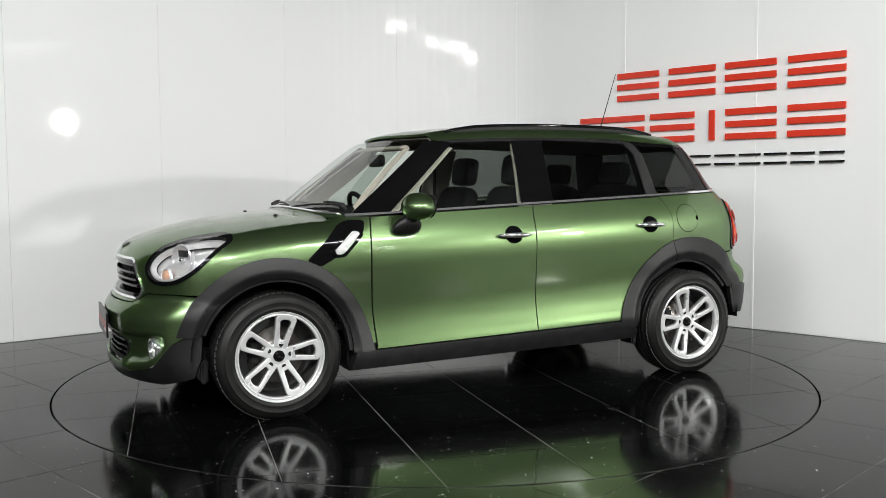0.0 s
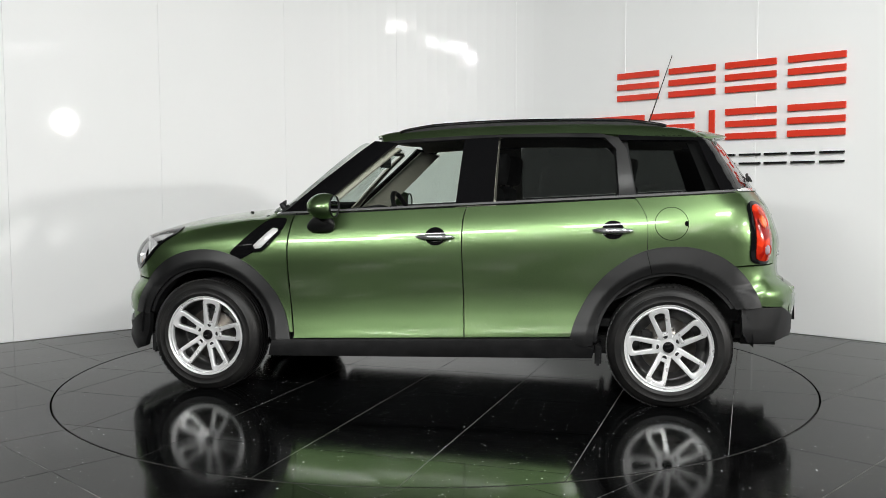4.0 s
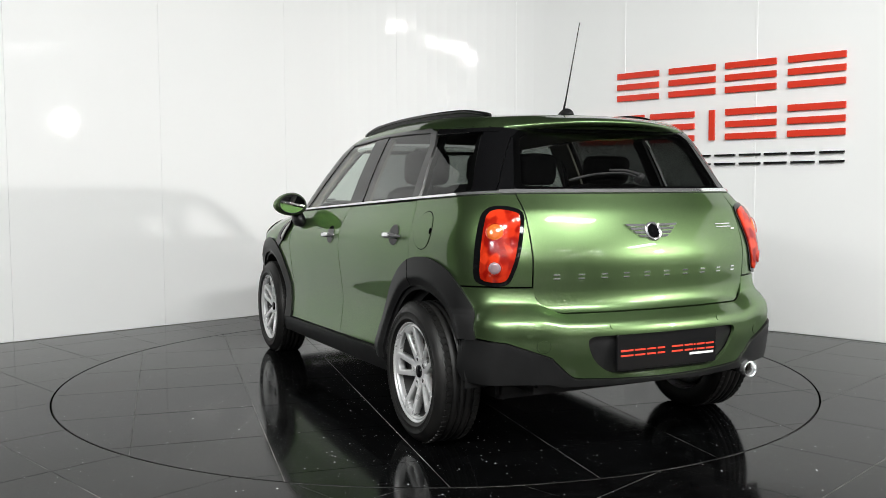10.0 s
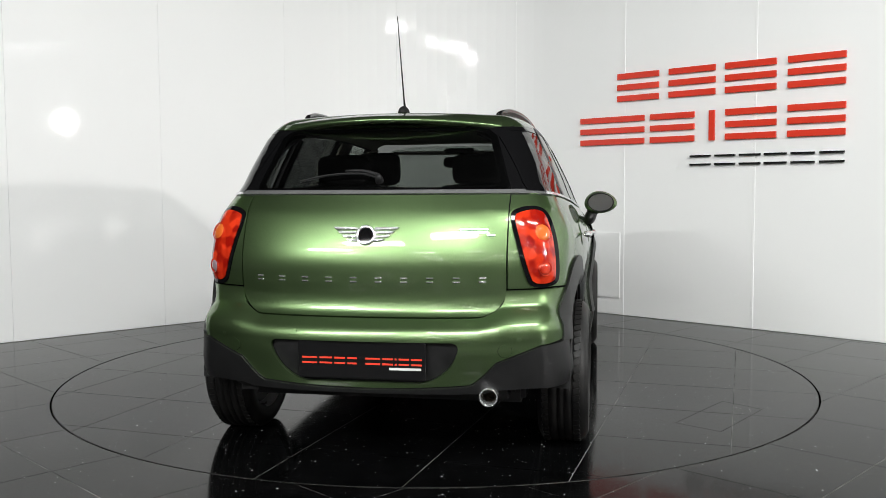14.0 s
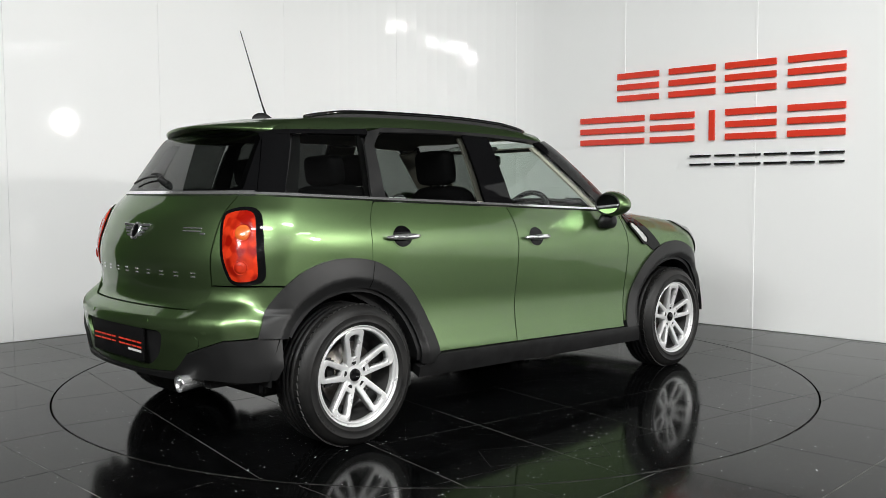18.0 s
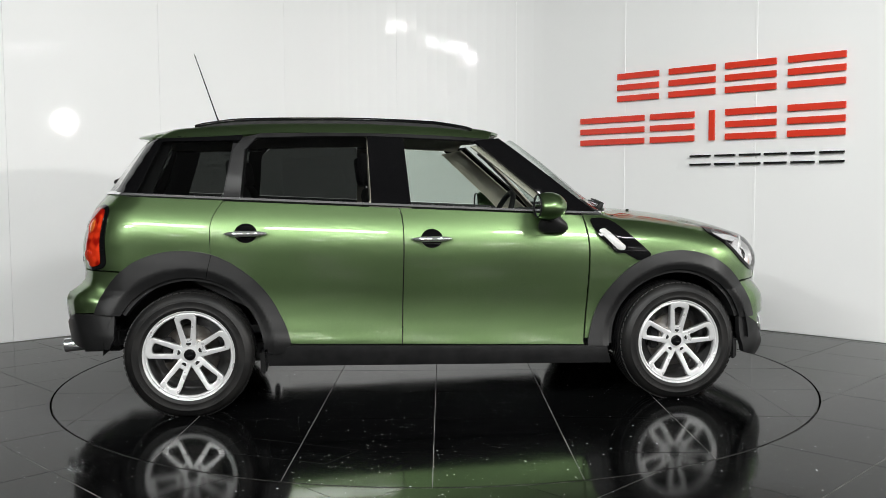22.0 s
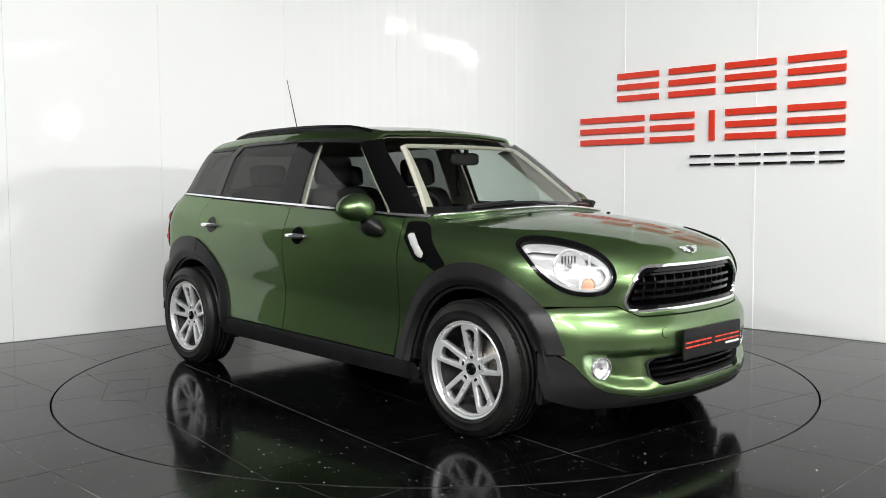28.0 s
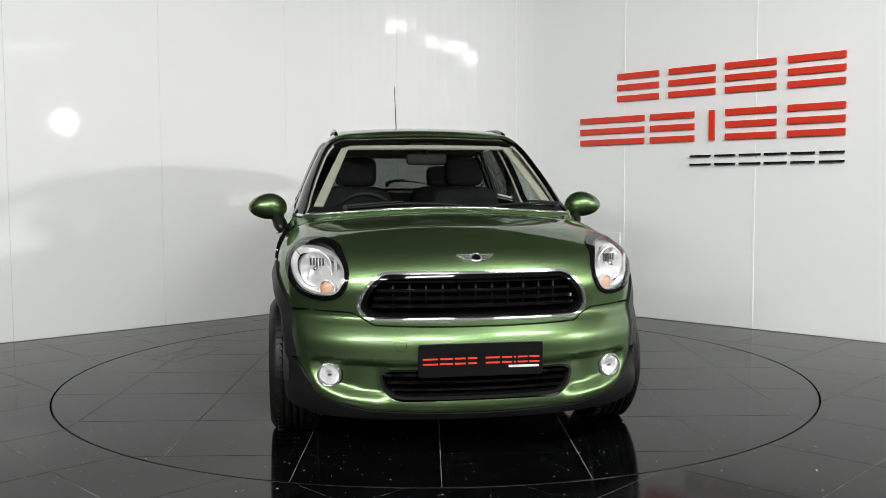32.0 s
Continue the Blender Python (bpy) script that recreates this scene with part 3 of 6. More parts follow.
def bumper_seam(y):
    """Height of the seam between bonnet and bumper."""
    y = np.abs(y)
    side = 0.632 + 0.006 * np.clip((y - 0.5) / 0.3, 0, 1)
    return np.where(y < 0.44, 0.578 + 0.006 * (y / 0.44) ** 2, 0.584 + (side - 0.584) * np.clip((y - 0.44) / 0.085, 0, 1) ** 0.8)


def build_front():
    # right half of the outline from the nose's middle round to the windscreen, then mirrored
    seam = on_front(np.array([(y, bumper_seam(y)) for y in np.linspace(0, 0.70, 40)]))
    pr = on_side(1)
    ends = [(x, z) for x, z in arc(WHEEL_X, WHEEL_Z, ARCH_R - 0.012, 41.5, 177, 44)]
    arch = pr(np.array(ends))
    a = [q for q in smooth_line(A_LINE, 8)[::-1] if q[1] > ends[-1][1] and q[1] < belt(q[0]) - 0.012]
    rear = pr(np.array([(q[0] + 0.005, q[1]) for q in a]))
    scuttle = pr(np.array([(x, belt(x) - 0.012) for x in np.linspace(0.785, 0.90, 4)]))
    ys = np.linspace(0.70, 0, 22)
    cowl = on_top(np.stack([1.045 - 0.22 * ys**2 - 0.03 * (ys / 0.7) ** 6, ys], 1))
    half = np.concatenate([seam, arch, rear, scuttle, cowl])
    other = half[1:-1][::-1] * np.array([1, -1, 1])
    ring = np.concatenate([half, other])
    flat = FRONT.flat(ring)
    grille = on_front(np.array(inset(GRILLE_LINE, 0.004)))
    bonnet = panel("bonnet", flat, FRONT, PAINT, car, holes=[FRONT.flat(grille)] + [FRONT.flat(v(inset(LAMP_LINE, 0.006))) for v in LAMP_VIEWS], step=0.03, label="green metallic clamshell bonnet with rounded wings")
    return bonnet



class Oblique:
    """Projects level and obliquely from outside; the plane holds the way across and the height."""

    def __init__(self, angle, sign):
        self.w = np.array((math.cos(radians(angle)), sign * math.sin(radians(angle)), 0.0))
        self.u = np.array((-self.w[1], self.w[0], 0.0)) * sign

    def flat(self, p):
        return np.stack([np.asarray(p) @ self.u, np.asarray(p)[:, 2]], 1)

    def __call__(self, a):
        base = a[:, :1] * self.u + np.array((0, 0, 1.0)) * a[:, 1:]
        return meet(base + self.w * 0.9, base + self.w * 2.8)


LAMP_LINE = smooth_line([(-0.238, 0.886), (-0.262, 0.919), (-0.318, 0.931), (-0.410, 0.926), (-0.505, 0.906), (-0.577, 0.872), (-0.626, 0.826), (-0.646, 0.776), (-0.635, 0.730), (-0.600, 0.693), (-0.540, 0.678), (-0.455, 0.684), (-0.382, 0.710), (-0.315, 0.759), (-0.268, 0.820)], 5, True)
LAMP_VIEWS = (Oblique(35, 1), Oblique(35, -1))
GRILLE_LINE = corner_round([(-0.503, 0.645), (-0.47, 0.735), (-0.40, 0.800), (0.40, 0.800), (0.47, 0.735), (0.503, 0.645), (0.455, 0.596), (-0.455, 0.596)], 0.04)
LOWER_GRILLE = corner_round([(-0.425, 0.378), (-0.38, 0.40), (0.38, 0.40), (0.425, 0.378), (0.405, 0.30), (0.34, 0.266), (-0.34, 0.266), (-0.405, 0.30)], 0.03)
build_front()


def fade(v, a, b):
    """Runs smoothly from 0 at a to 1 at b."""
    t = np.clip((v - a) / (b - a), 0, 1)
    return t * t * (3 - 2 * t)


FOOT = curve([(0.0, 0.226), (0.3, 0.230), (0.45, 0.238), (0.60, 0.268), (0.66, 0.302), (0.71, 0.36)])


def bumper_relief(p):
    """Hollows round the fog lights and the intake, over a raised lip at the foot."""
    y, z = np.abs(p[:, 1]), p[:, 2]
    foot = FOOT(y)
    hollow = fade(z, foot + 0.02, foot + 0.075) * fade(z, 0.437, 0.410) * fade(y, 0.705, 0.665) * (0.35 + 0.65 * fade(y, 0.36, 0.44))
    lip = fade(z, foot + 0.055, foot + 0.005) * fade(y, 0.72, 0.64)
    return 0.008 * lip - 0.034 * hollow


def build_bumper():
    seam = on_front(np.array([(y, bumper_seam(y) - 0.006) for y in np.linspace(0, 0.70, 40)]))
    pr = on_side(1)
    arch = pr(np.array([q for q in arc(WHEEL_X, WHEEL_Z, ARCH_R - 0.012, 39.5, 14, 8)]))
    low_side = pr(np.array([(1.735, 0.435)]))
    ys = np.concatenate([np.linspace(0.73, 0.50, 12), np.linspace(0.46, 0, 12)])
    zs = np.interp(ys, [0.0, 0.45, 0.60, 0.66, 0.71, 0.74], [0.222, 0.232, 0.262, 0.292, 0.36, 0.41])
    foot = on_front(np.stack([ys, zs], 1))
    half = np.concatenate([seam, arch, low_side, foot])
    ring = np.concatenate([half, half[1:-1][::-1] * np.array([1, -1, 1])])
    hole = on_front(LOWER_GRILLE)
    grille = FRONT.flat(on_front(np.array(inset(GRILLE_LINE, 0.004))))
    panel("front_bumper", FRONT.flat(ring), FRONT, PAINT, car, holes=[FRONT.flat(hole)] + [FRONT.flat(on_front(np.array([(k * 0.625 + 0.047 * math.cos(a), 0.364 + 0.047 * math.sin(a)) for a in np.linspace(0, 2 * math.pi, 36, endpoint=False)]))) for k in (1, -1)], step=0.013, relief=bumper_relief, label="green metallic front bumper")
    # black lower apron
    pr2 = on_side(1)
    side = pr2(np.array([(1.735, 0.428), (1.665, 0.432), (1.672, 0.32), (1.70, 0.235)]))
    low = on_front(np.array([(y, 0.195) for y in np.linspace(0.66, 0, 16)]))
    upper = on_front(np.stack([ys[::-1], zs[::-1] - 0.004], 1))
    half = np.concatenate([upper, side, low])
    ring = np.concatenate([half, half[1:-1][::-1] * np.array([1, -1, 1])])
    panel("front_apron", FRONT.flat(ring), FRONT, CLAD, car, step=0.03, off=0.014, depth=0.03, label="black plastic lower apron")


build_bumper()


def build_rear():
    # tailgate below the glass
    def edge_z(y):
        y = np.abs(y)
        return 0.632 + 0.105 * (1 - np.sqrt(np.maximum(1 - np.clip((y - 0.45) / 0.112, 0, 1) ** 2, 0)))
    foot = [(y, edge_z(y) + 0.0055) for y in np.concatenate([np.linspace(0.5615, 0.45, 16), np.linspace(0.4, -0.4, 17), np.linspace(-0.45, -0.5615, 16)])]
    gate = [(-0.563, belt(-1.75) - 0.012), (0.563, belt(-1.75) - 0.012)] + foot
    panel("tailgate", gate, on_back, PAINT, car, step=0.03, label="green metallic tailgate")

    def rear_relief(p):
        """The bumper swells under the tail lights."""
        y, z = np.abs(p[:, 1]), p[:, 2]
        return 0.022 * fade(y, 0.44, 0.58) * fade(p[:, 0], -1.70, -1.80) * np.exp(-((z - 0.63) / 0.055) ** 2)
    top = on_back(np.array([(y, edge_z(y)) for y in np.concatenate([np.linspace(0, 0.44, 16), np.linspace(0.45, 0.562, 16), np.linspace(0.58, 0.66, 5)])]))
    pr = on_side(1)
    topside = pr(np.array([(-1.70, 0.737), (-1.66, 0.735)]))
    arch = pr(np.array([q for q in arc(-WHEEL_X, WHEEL_Z, ARCH_R - 0.012, 180 - 59.5, 180 - 25, 14)]))
    lowside = pr(np.array([(-1.765, 0.534)]))
    ys = np.linspace(0.70, 0, 34)
    low_z = np.where(ys > 0.53, 0.462 + 0.062 * (ys - 0.53) / 0.17, np.where(ys > 0.43, 0.372 + 0.09 * (np.maximum(ys - 0.43, 0) / 0.10) ** 1.2, 0.357 + 0.015 * (ys / 0.43) ** 2))
    low = on_back(np.stack([ys, low_z], 1))
    half = np.concatenate([top, topside, arch, lowside, low])
    ring = np.concatenate([half, half[1:-1][::-1] * np.array([1, -1, 1])])
    recess = corner_round([(-0.40, 0.545), (0.40, 0.545), (0.36, 0.44), (0.27, 0.378), (-0.27, 0.378), (-0.36, 0.44)], 0.05)
    panel("rear_bumper", BACK.flat(ring), BACK, PAINT, car, holes=[BACK.flat(on_back(recess))], step=0.025, relief=rear_relief, label="green metallic rear bumper")
    panel("plate_recess", recess, on_back, MATT_BLACK, car, off=-0.018, step=0.05, label="black recess behind the plate")
    # apron
    side = pr(np.array([(-1.765, 0.526), (-1.662, 0.522), (-1.665, 0.40), (-1.69, 0.35)]))
    base = on_back(np.array([(y, 0.338 + 0.012 * (y > 0.5)) for y in np.linspace(0.66, 0, 16)]))
    upper = on_back(np.stack([ys[::-1], low_z[::-1] - 0.004], 1))
    half = np.concatenate([upper, side, base])
    ring = np.concatenate([half, half[1:-1][::-1] * np.array([1, -1, 1])])
    panel("rear_apron", BACK.flat(ring), BACK, CLAD, car, step=0.03, off=0.010, depth=0.03, label="black plastic rear apron")
    # quarters
    for sign in (1, -1):
        c = [q for q in smooth_line(C_LINE, 6) if q[1] < belt(q[0]) - 0.013 and (q[0] + WHEEL_X) ** 2 + (q[1] - WHEEL_Z) ** 2 > (ARCH_R - 0.012) ** 2]
        prs = on_side(sign)
        fr = prs(np.array(c))
        wheel = prs(np.array([q for q in arc(-WHEEL_X, WHEEL_Z, ARCH_R - 0.012, 79, 180 - 61, 16)]))
        seam = prs(np.array([(-1.66, 0.743), (-1.70, 0.745)]))
        seam2 = on_back(np.array([(sign * y, edge_z(y) + 0.007) for y in np.linspace(0.66, 0.568, 7)]))
        up = on_back(np.array([(sign * 0.568, z) for z in np.linspace(0.755, belt(-1.75) - 0.013, 10)]))
        crest = on_back(np.array([(sign * y, belt(-1.72) - 0.012) for y in np.linspace(0.575, 0.62, 3)]))
        run = prs(np.array([(x, belt(x) - 0.012) for x in np.linspace(-1.60, -1.12, 10)]))
        ring = np.concatenate([fr, wheel, seam, seam2, up, crest, run])
        panel("rear_quarter", BACK.flat(ring), BACK, PAINT, car, step=0.035, label="green metallic rear quarter panel")


build_rear()

# roof skin down to the window line
ROOF_EDGE = curve([(-1.75, 1.425), (-1.45, 1.424), (-1.1, 1.437), (-0.9, 1.452), (-0.6, 1.455), (-0.2, 1.450), (0.05, 1.440), (0.28, 1.425), (0.5, 1.40)])


def build_roof():
    pr = on_side(1)
    xs = np.linspace(0.30, -1.50, 40)
    side = pr(np.stack([xs, ROOF_EDGE(xs)], 1))
    ys = np.linspace(0, 0.50, 12)
    screen = on_top(np.stack([0.435 - 0.22 * ys**2 - 0.05 * (ys / 0.5) ** 4, ys], 1))
    back = on_back(np.array([(y, 1.43) for y in np.linspace(0.47, 0, 12)]))
    half = np.concatenate([screen, side, back])
    ring = np.concatenate([half, half[1:-1][::-1] * np.array([1, -1, 1])])
    rnd = Up((-0.55, 0, 0.55))
    panel("roof", rnd.flat(ring), rnd, PAINT, car, step=0.035, label="green metallic roof panel")


class Up:
    """Projects upwards from one inner point through a level plane one metre over it."""

    def __init__(self, centre):
        self.c = np.array(centre)

    def flat(self, p):
        d = np.asarray(p, float) - self.c
        return d[:, :2] / d[:, 2:3]

    def __call__(self, a):
        way = np.concatenate([a, np.ones((len(a), 1))], 1)
        return meet(np.repeat(self.c[None], len(a), 0), self.c + way * 1.3)


build_roof()


# windows
def build_glass():
    panel("windscreen", corner_round([(-0.70, 1.03), (0.70, 1.03), (0.505, 1.405), (0.30, 1.437), (-0.30, 1.437), (-0.505, 1.405)], [0.03, 0.03, 0.06, 0.1, 0.1, 0.06]), on_front, GLASS_CLEAR, car, step=0.05, off=-0.002, depth=0, even_out=0.3, label="clear windscreen glass").visible_shadow = False
    panel("rear_window", corner_round([(-0.56, 1.146), (0.56, 1.146), (0.475, 1.415), (-0.475, 1.415)], 0.03), on_back, GLASS_DARK, car, step=0.05, off=-0.002, depth=0, even_out=0.5, label="dark tinted rear window").visible_shadow = False
    pane = corner_round([(-0.565, 1.142), (0.565, 1.142), (0.48, 1.42), (-0.48, 1.42)], 0.03)
    panel("window_border", pane, on_back, GLOSS_BLACK, car, holes=[corner_round([(-0.53, 1.160), (0.53, 1.160), (0.452, 1.402), (-0.452, 1.402)], 0.04)], step=0.05, off=-0.006, depth=0, label="black printed border of the rear window")
    for sign in (1, -1):
        pr = on_side(sign)
        lift = 0.012
        panes = {
            "front_window": ([(0.655, belt(0.655) + lift), (-0.15, belt(-0.15) + lift), (-0.175, 1.425), (0.22, 1.405)], [0.02, 0.02, 0.02, 0.05], GLASS_CLEAR),
            "rear_window": ([(-0.365, belt(-0.365) + lift), (-1.035, belt(-1.035) + lift), (-1.015, 1.36), (-0.955, 1.425), (-0.375, 1.432)], [0.02, 0.02, 0.03, 0.04, 0.02], GLASS_DARK),
            "quarter_window": ([(-1.125, belt(-1.125) + lift), (-1.56, belt(-1.56) + lift), (-1.44, 1.412), (-1.075, 1.418)], [0.02, 0.02, 0.02, 0.02], GLASS_DARK),
        }
        for name, (pts, r, m) in panes.items():
            panel(name, corner_round(pts, r), pr, m, car, step=0.05, off=-0.003, depth=0, even_out=0.6, label="clear side glass" if m is GLASS_CLEAR else "dark tinted privacy glass").visible_shadow = False
        trims = {
            "front_pillar": [(0.87, belt(0.87) + 0.004), (0.66, belt(0.66) + 0.004), (0.215, 1.412), (0.285, 1.421), (0.36, 1.43)],
            "centre_pillar": [(-0.152, belt(-0.152) + 0.004), (-0.362, belt(-0.362) + 0.004), (-0.372, 1.438), (-0.178, 1.436)],
            "quarter_header": [(-1.03, 1.412), (-1.535, 1.404), (-1.545, 1.428), (-1.03, 1.441)],
            "rear_pillar": [(-1.565, belt(-1.56) + 0.004), (-1.66, belt(-1.66) + 0.004), (-1.53, 1.415), (-1.445, 1.418)],
        }
        for name, pts in trims.items():
            panel(name, pts, pr, GLOSS_BLACK, car, step=0.05, off=0.0, label="gloss black window pillar")
        corner = np.concatenate([pr(np.array([(x_, z_) for x_, z_ in zip(np.linspace(-1.662, -1.532, 8), np.linspace(belt(-1.66) + 0.004, 1.415, 8))])), on_back(np.array([(sign * y_, 1.418) for y_ in (0.50, 0.48)])), on_back(np.array([(sign * y_, z_) for y_, z_ in zip(np.linspace(0.478, 0.563, 8), np.linspace(1.414, 1.150, 8))])), on_back(np.array([(sign * y_, belt(-1.75) + 0.006) for y_ in np.linspace(0.563, 0.63, 4)]))])
        panel("tail_pillar", BACK.flat(corner), BACK, GLOSS_BLACK, car, step=0.04, off=0.0, label="gloss black tail pillar")
        line = [(-1.12, belt(-1.12) + 0.004), (-1.038, belt(-1.038) + 0.004), (-1.018, 1.36), (-0.958, 1.425), (-0.7, 1.433), (-0.372, 1.436), (-0.178, 1.430), (0.0, 1.422), (0.215, 1.412), (0.285, 1.421), (0.05, 1.438), (-0.2, 1.448), (-0.6, 1.453), (-0.93, 1.448), (-1.03, 1.425), (-1.075, 1.36)]
        panel("window_frame", line, pr, SATIN, car, step=0.05, off=0.003, label="satin dark grey window surround")
        # chrome belt strip
        xs = np.linspace(-1.70, 0.90, 40)
        strip = [(x, belt(x) - 0.007) for x in xs] + [(x, belt(x) + 0.004) for x in xs[::-1]]
        panel("belt_strip", strip, pr, CHROME, car, step=0.06, off=0.006, depth=0.02, label="thin chrome strip under the windows")
    strip = [(y, belt(-1.75) - 0.009) for y in np.linspace(-0.62, 0.62, 30)] + [(y, belt(-1.75) + 0.006) for y in np.linspace(0.62, -0.62, 30)]
    panel("belt_strip", strip, on_back, CHROME, car, step=0.06, off=0.006, depth=0.02, label="thin chrome strip under the rear window")


build_glass()


# cladding: the arches' outer radius against the angle round the wheel
FRONT_ARCH = ((0, 13, 30, 46, 66, 89, 116, 138, 160, 173, 184), (0.497, 0.495, 0.493, 0.493, 0.495, 0.492, 0.492, 0.486, 0.491, 0.498, 0.512))
REAR_ARCH = ((0, 5, 24, 39, 57, 76, 91, 105, 120, 130, 148, 158), (0.516, 0.512, 0.494, 0.495, 0.501, 0.519, 0.526, 0.536, 0.542, 0.538, 0.522, 0.511))


def ray_arc(cx, reach, a0, a1, n=48):
    return [(cx + reach(a) * math.cos(radians(a)), WHEEL_Z + reach(a) * math.sin(radians(a))) for a in np.linspace(a0, a1, n)]


def build_cladding():
    for sign in (1, -1):
        pr = on_side(sign)
        for cx in (WHEEL_X, -WHEEL_X):
            front = cx > 0
            lo, hi = (13.2, 182) if front else (0, 156)
            lo_in, hi_in = (16.4, 182.5) if front else (0, 149.8)
            knots = FRONT_ARCH if front else REAR_ARCH
            outer = ray_arc(cx, lambda a: np.interp(a, *knots), lo, hi)
            inner = ray_arc(cx, lambda a: 0.392, hi_in, lo_in)

            def flare(p, cx=cx, knots=knots):
                """A broad face that leans out from the body to a crest, then a narrow face that turns in."""
                r = np.hypot(p[:, 0] - cx, p[:, 2] - WHEEL_Z)
                full = np.interp(np.degrees(np.arctan2(p[:, 2] - WHEEL_Z, p[:, 0] - cx)) % 360, *knots)
                k = np.clip((full - r) / (full - 0.392), 0, 1.1)
                return np.interp(k, [0.0, 0.62, 0.70, 1.0], [0.009, 0.025, 0.025, 0.012])

            panel("wheel_arch", outer + inner, pr, CLAD, car, step=0.014, off=0.002, depth=0.05, relief=flare, label="black grained plastic wheel arch cladding")
            lip = ray_arc(cx, lambda a: 0.393, lo_in + 2, hi_in - 2) + ray_arc(cx, lambda a: 0.372, hi_in - 2, lo_in + 2)
            panel("arch_lip", lip, pr, MATT_BLACK, car, step=0.03, off=0.0, depth=0.06, label="matt black inner lip of the wheel arch")
            for deg in () if front else (77,):
                c_, s_ = math.cos(radians(deg)), math.sin(radians(deg))
                mid = np.array([(cx + q * c_, WHEEL_Z + q * s_) for q in np.linspace(0.394, np.interp(deg, *knots) - 0.001, 14)])
                w_ = np.array((-s_, c_)) * 0.0016
                panel("arch_seam", np.concatenate([mid + w_, (mid - w_)[::-1]]), pr, DARK_GAP, car, step=0.03, off=0.0028, depth=0.001, relief=flare)
        sill = [(0.785, sill_top(0.785) - 0.004), (-0.785, sill_top(-0.785) - 0.004), (-0.91, 0.30), (-0.90, 0.25), (0.92, 0.215), (0.89, 0.30)]
        panel("sill", sill, pr, MATT_BLACK, car, step=0.06, off=0.018, depth=0.05, label="black plastic sill cover")


build_cladding()


# dark underbody and wheel wells
def build_under():
    bm = bmesh.new()
    box(bm, 0, 0, 0.29, 3.3, 1.24, 0.12, bevel=0.02)
    box(bm, 0, 0, 0.33, 1.75, 1.60, 0.16, bevel=0.02)
    box(bm, 1.76, 0, 0.32, 0.20, 1.0, 0.16, bevel=0.03)
    box(bm, -1.78, 0, 0.37, 0.24, 1.2, 0.14, bevel=0.03)
    part("underbody", bm, MATT_BLACK, car, "black underbody")
    for sx in (1, -1):
        for sign in (1, -1):
            bm = bmesh.new()
            ring = [(0.428 * math.cos(radians(k)), 0.428 * math.sin(radians(k))) for k in range(0, 181, 6)]
            out = [bm.verts.new((x, -0.03, z)) for x, z in ring]
            deep = [bm.verts.new((x, -0.40, z)) for x, z in ring]
            for i in range(len(ring) - 1):
                bm.faces.new((out[i], out[i + 1], deep[i + 1], deep[i]))
            bm.faces.new(deep + [bm.verts.new((-0.428, -0.40, -0.03)), bm.verts.new((0.428, -0.40, -0.03))])
            m = Matrix.Translation((sx * WHEEL_X, sign * 0.845, WHEEL_Z)) @ Matrix.Diagonal((1, sign, 1, 1))
            part("wheel_liner", moved(bm, m), MATT_BLACK, car, "black wheel well liner")


build_under()

# ---------------------------------------------------------------- turntable and floor
turntable = tagged(new("turntable"), "round turntable paved with polished black granite tiles", "turntable")


def build_table():
    n = 160
    ring = [(math.cos(2 * math.pi * k / n), math.sin(2 * math.pi * k / n)) for k in range(n)]
    r = TABLE_R - 0.008
    verts = [(x * r, y * r, -0.0012) for x, y in ring] + [(x * r, y * r, -0.011) for x, y in ring]
    faces = [tuple(range(n))] + [(k, n + k, n + (k + 1) % n, (k + 1) % n) for k in range(n)]
    shape("table_bed", verts, faces, GROUT, turntable, "grey grout bed")
    gap = [(x * q, y * q, -0.0105) for q in (TABLE_R - 0.009, TABLE_R + 0.008) for x, y in ring]
    shape("edge_gap", gap, [(k, (k + 1) % n, n + (k + 1) % n, n + k) for k in range(n)], DARK_GAP, turntable, "dark gap round the turntable")
    flap = [Vector((-1.07, -1.40)), Vector((-1.20, -1.60)), Vector((-0.72, -1.86)), Vector((-0.57, -1.68))]
    bm = bmesh.new()
    for a, b in zip(flap, flap[1:] + flap[:1]):
        d = (b - a).normalized() * 0.0008
        q = [(a.x - d.y, a.y + d.x), (b.x - d.y, b.y + d.x), (b.x + d.y, b.y - d.x), (a.x + d.y, a.y - d.x)]
        vs = [bm.verts.new((u, v, z)) for z in (0.0, 0.0004) for u, v in q]
        for i in range(4):
            bm.faces.new((vs[i], vs[(i + 1) % 4], vs[4 + (i + 1) % 4], vs[4 + i]))
        bm.faces.new(vs[4:])
    bmesh.ops.recalc_face_normals(bm, faces=bm.faces)
    part("access_flap", bm, JOINT_DARK, turntable, "thin joint of a small access flap")
    r0, r1 = TABLE_R - 0.0095, TABLE_R - 0.008
    verts = [(x * q, y * q, z) for q, z in ((r0, -0.003), (r0, 0.0005), (r1, 0.0005), (r1, -0.01)) for x, y in ring]
    faces = [(b * n + k, b * n + (k + 1) % n, (b + 1) * n + (k + 1) % n, (b + 1) * n + k) for b in range(3) for k in range(n)]
    shape("rim", verts, faces, JOINT_DARK, turntable, "thin worn steel edge ring")


build_table()


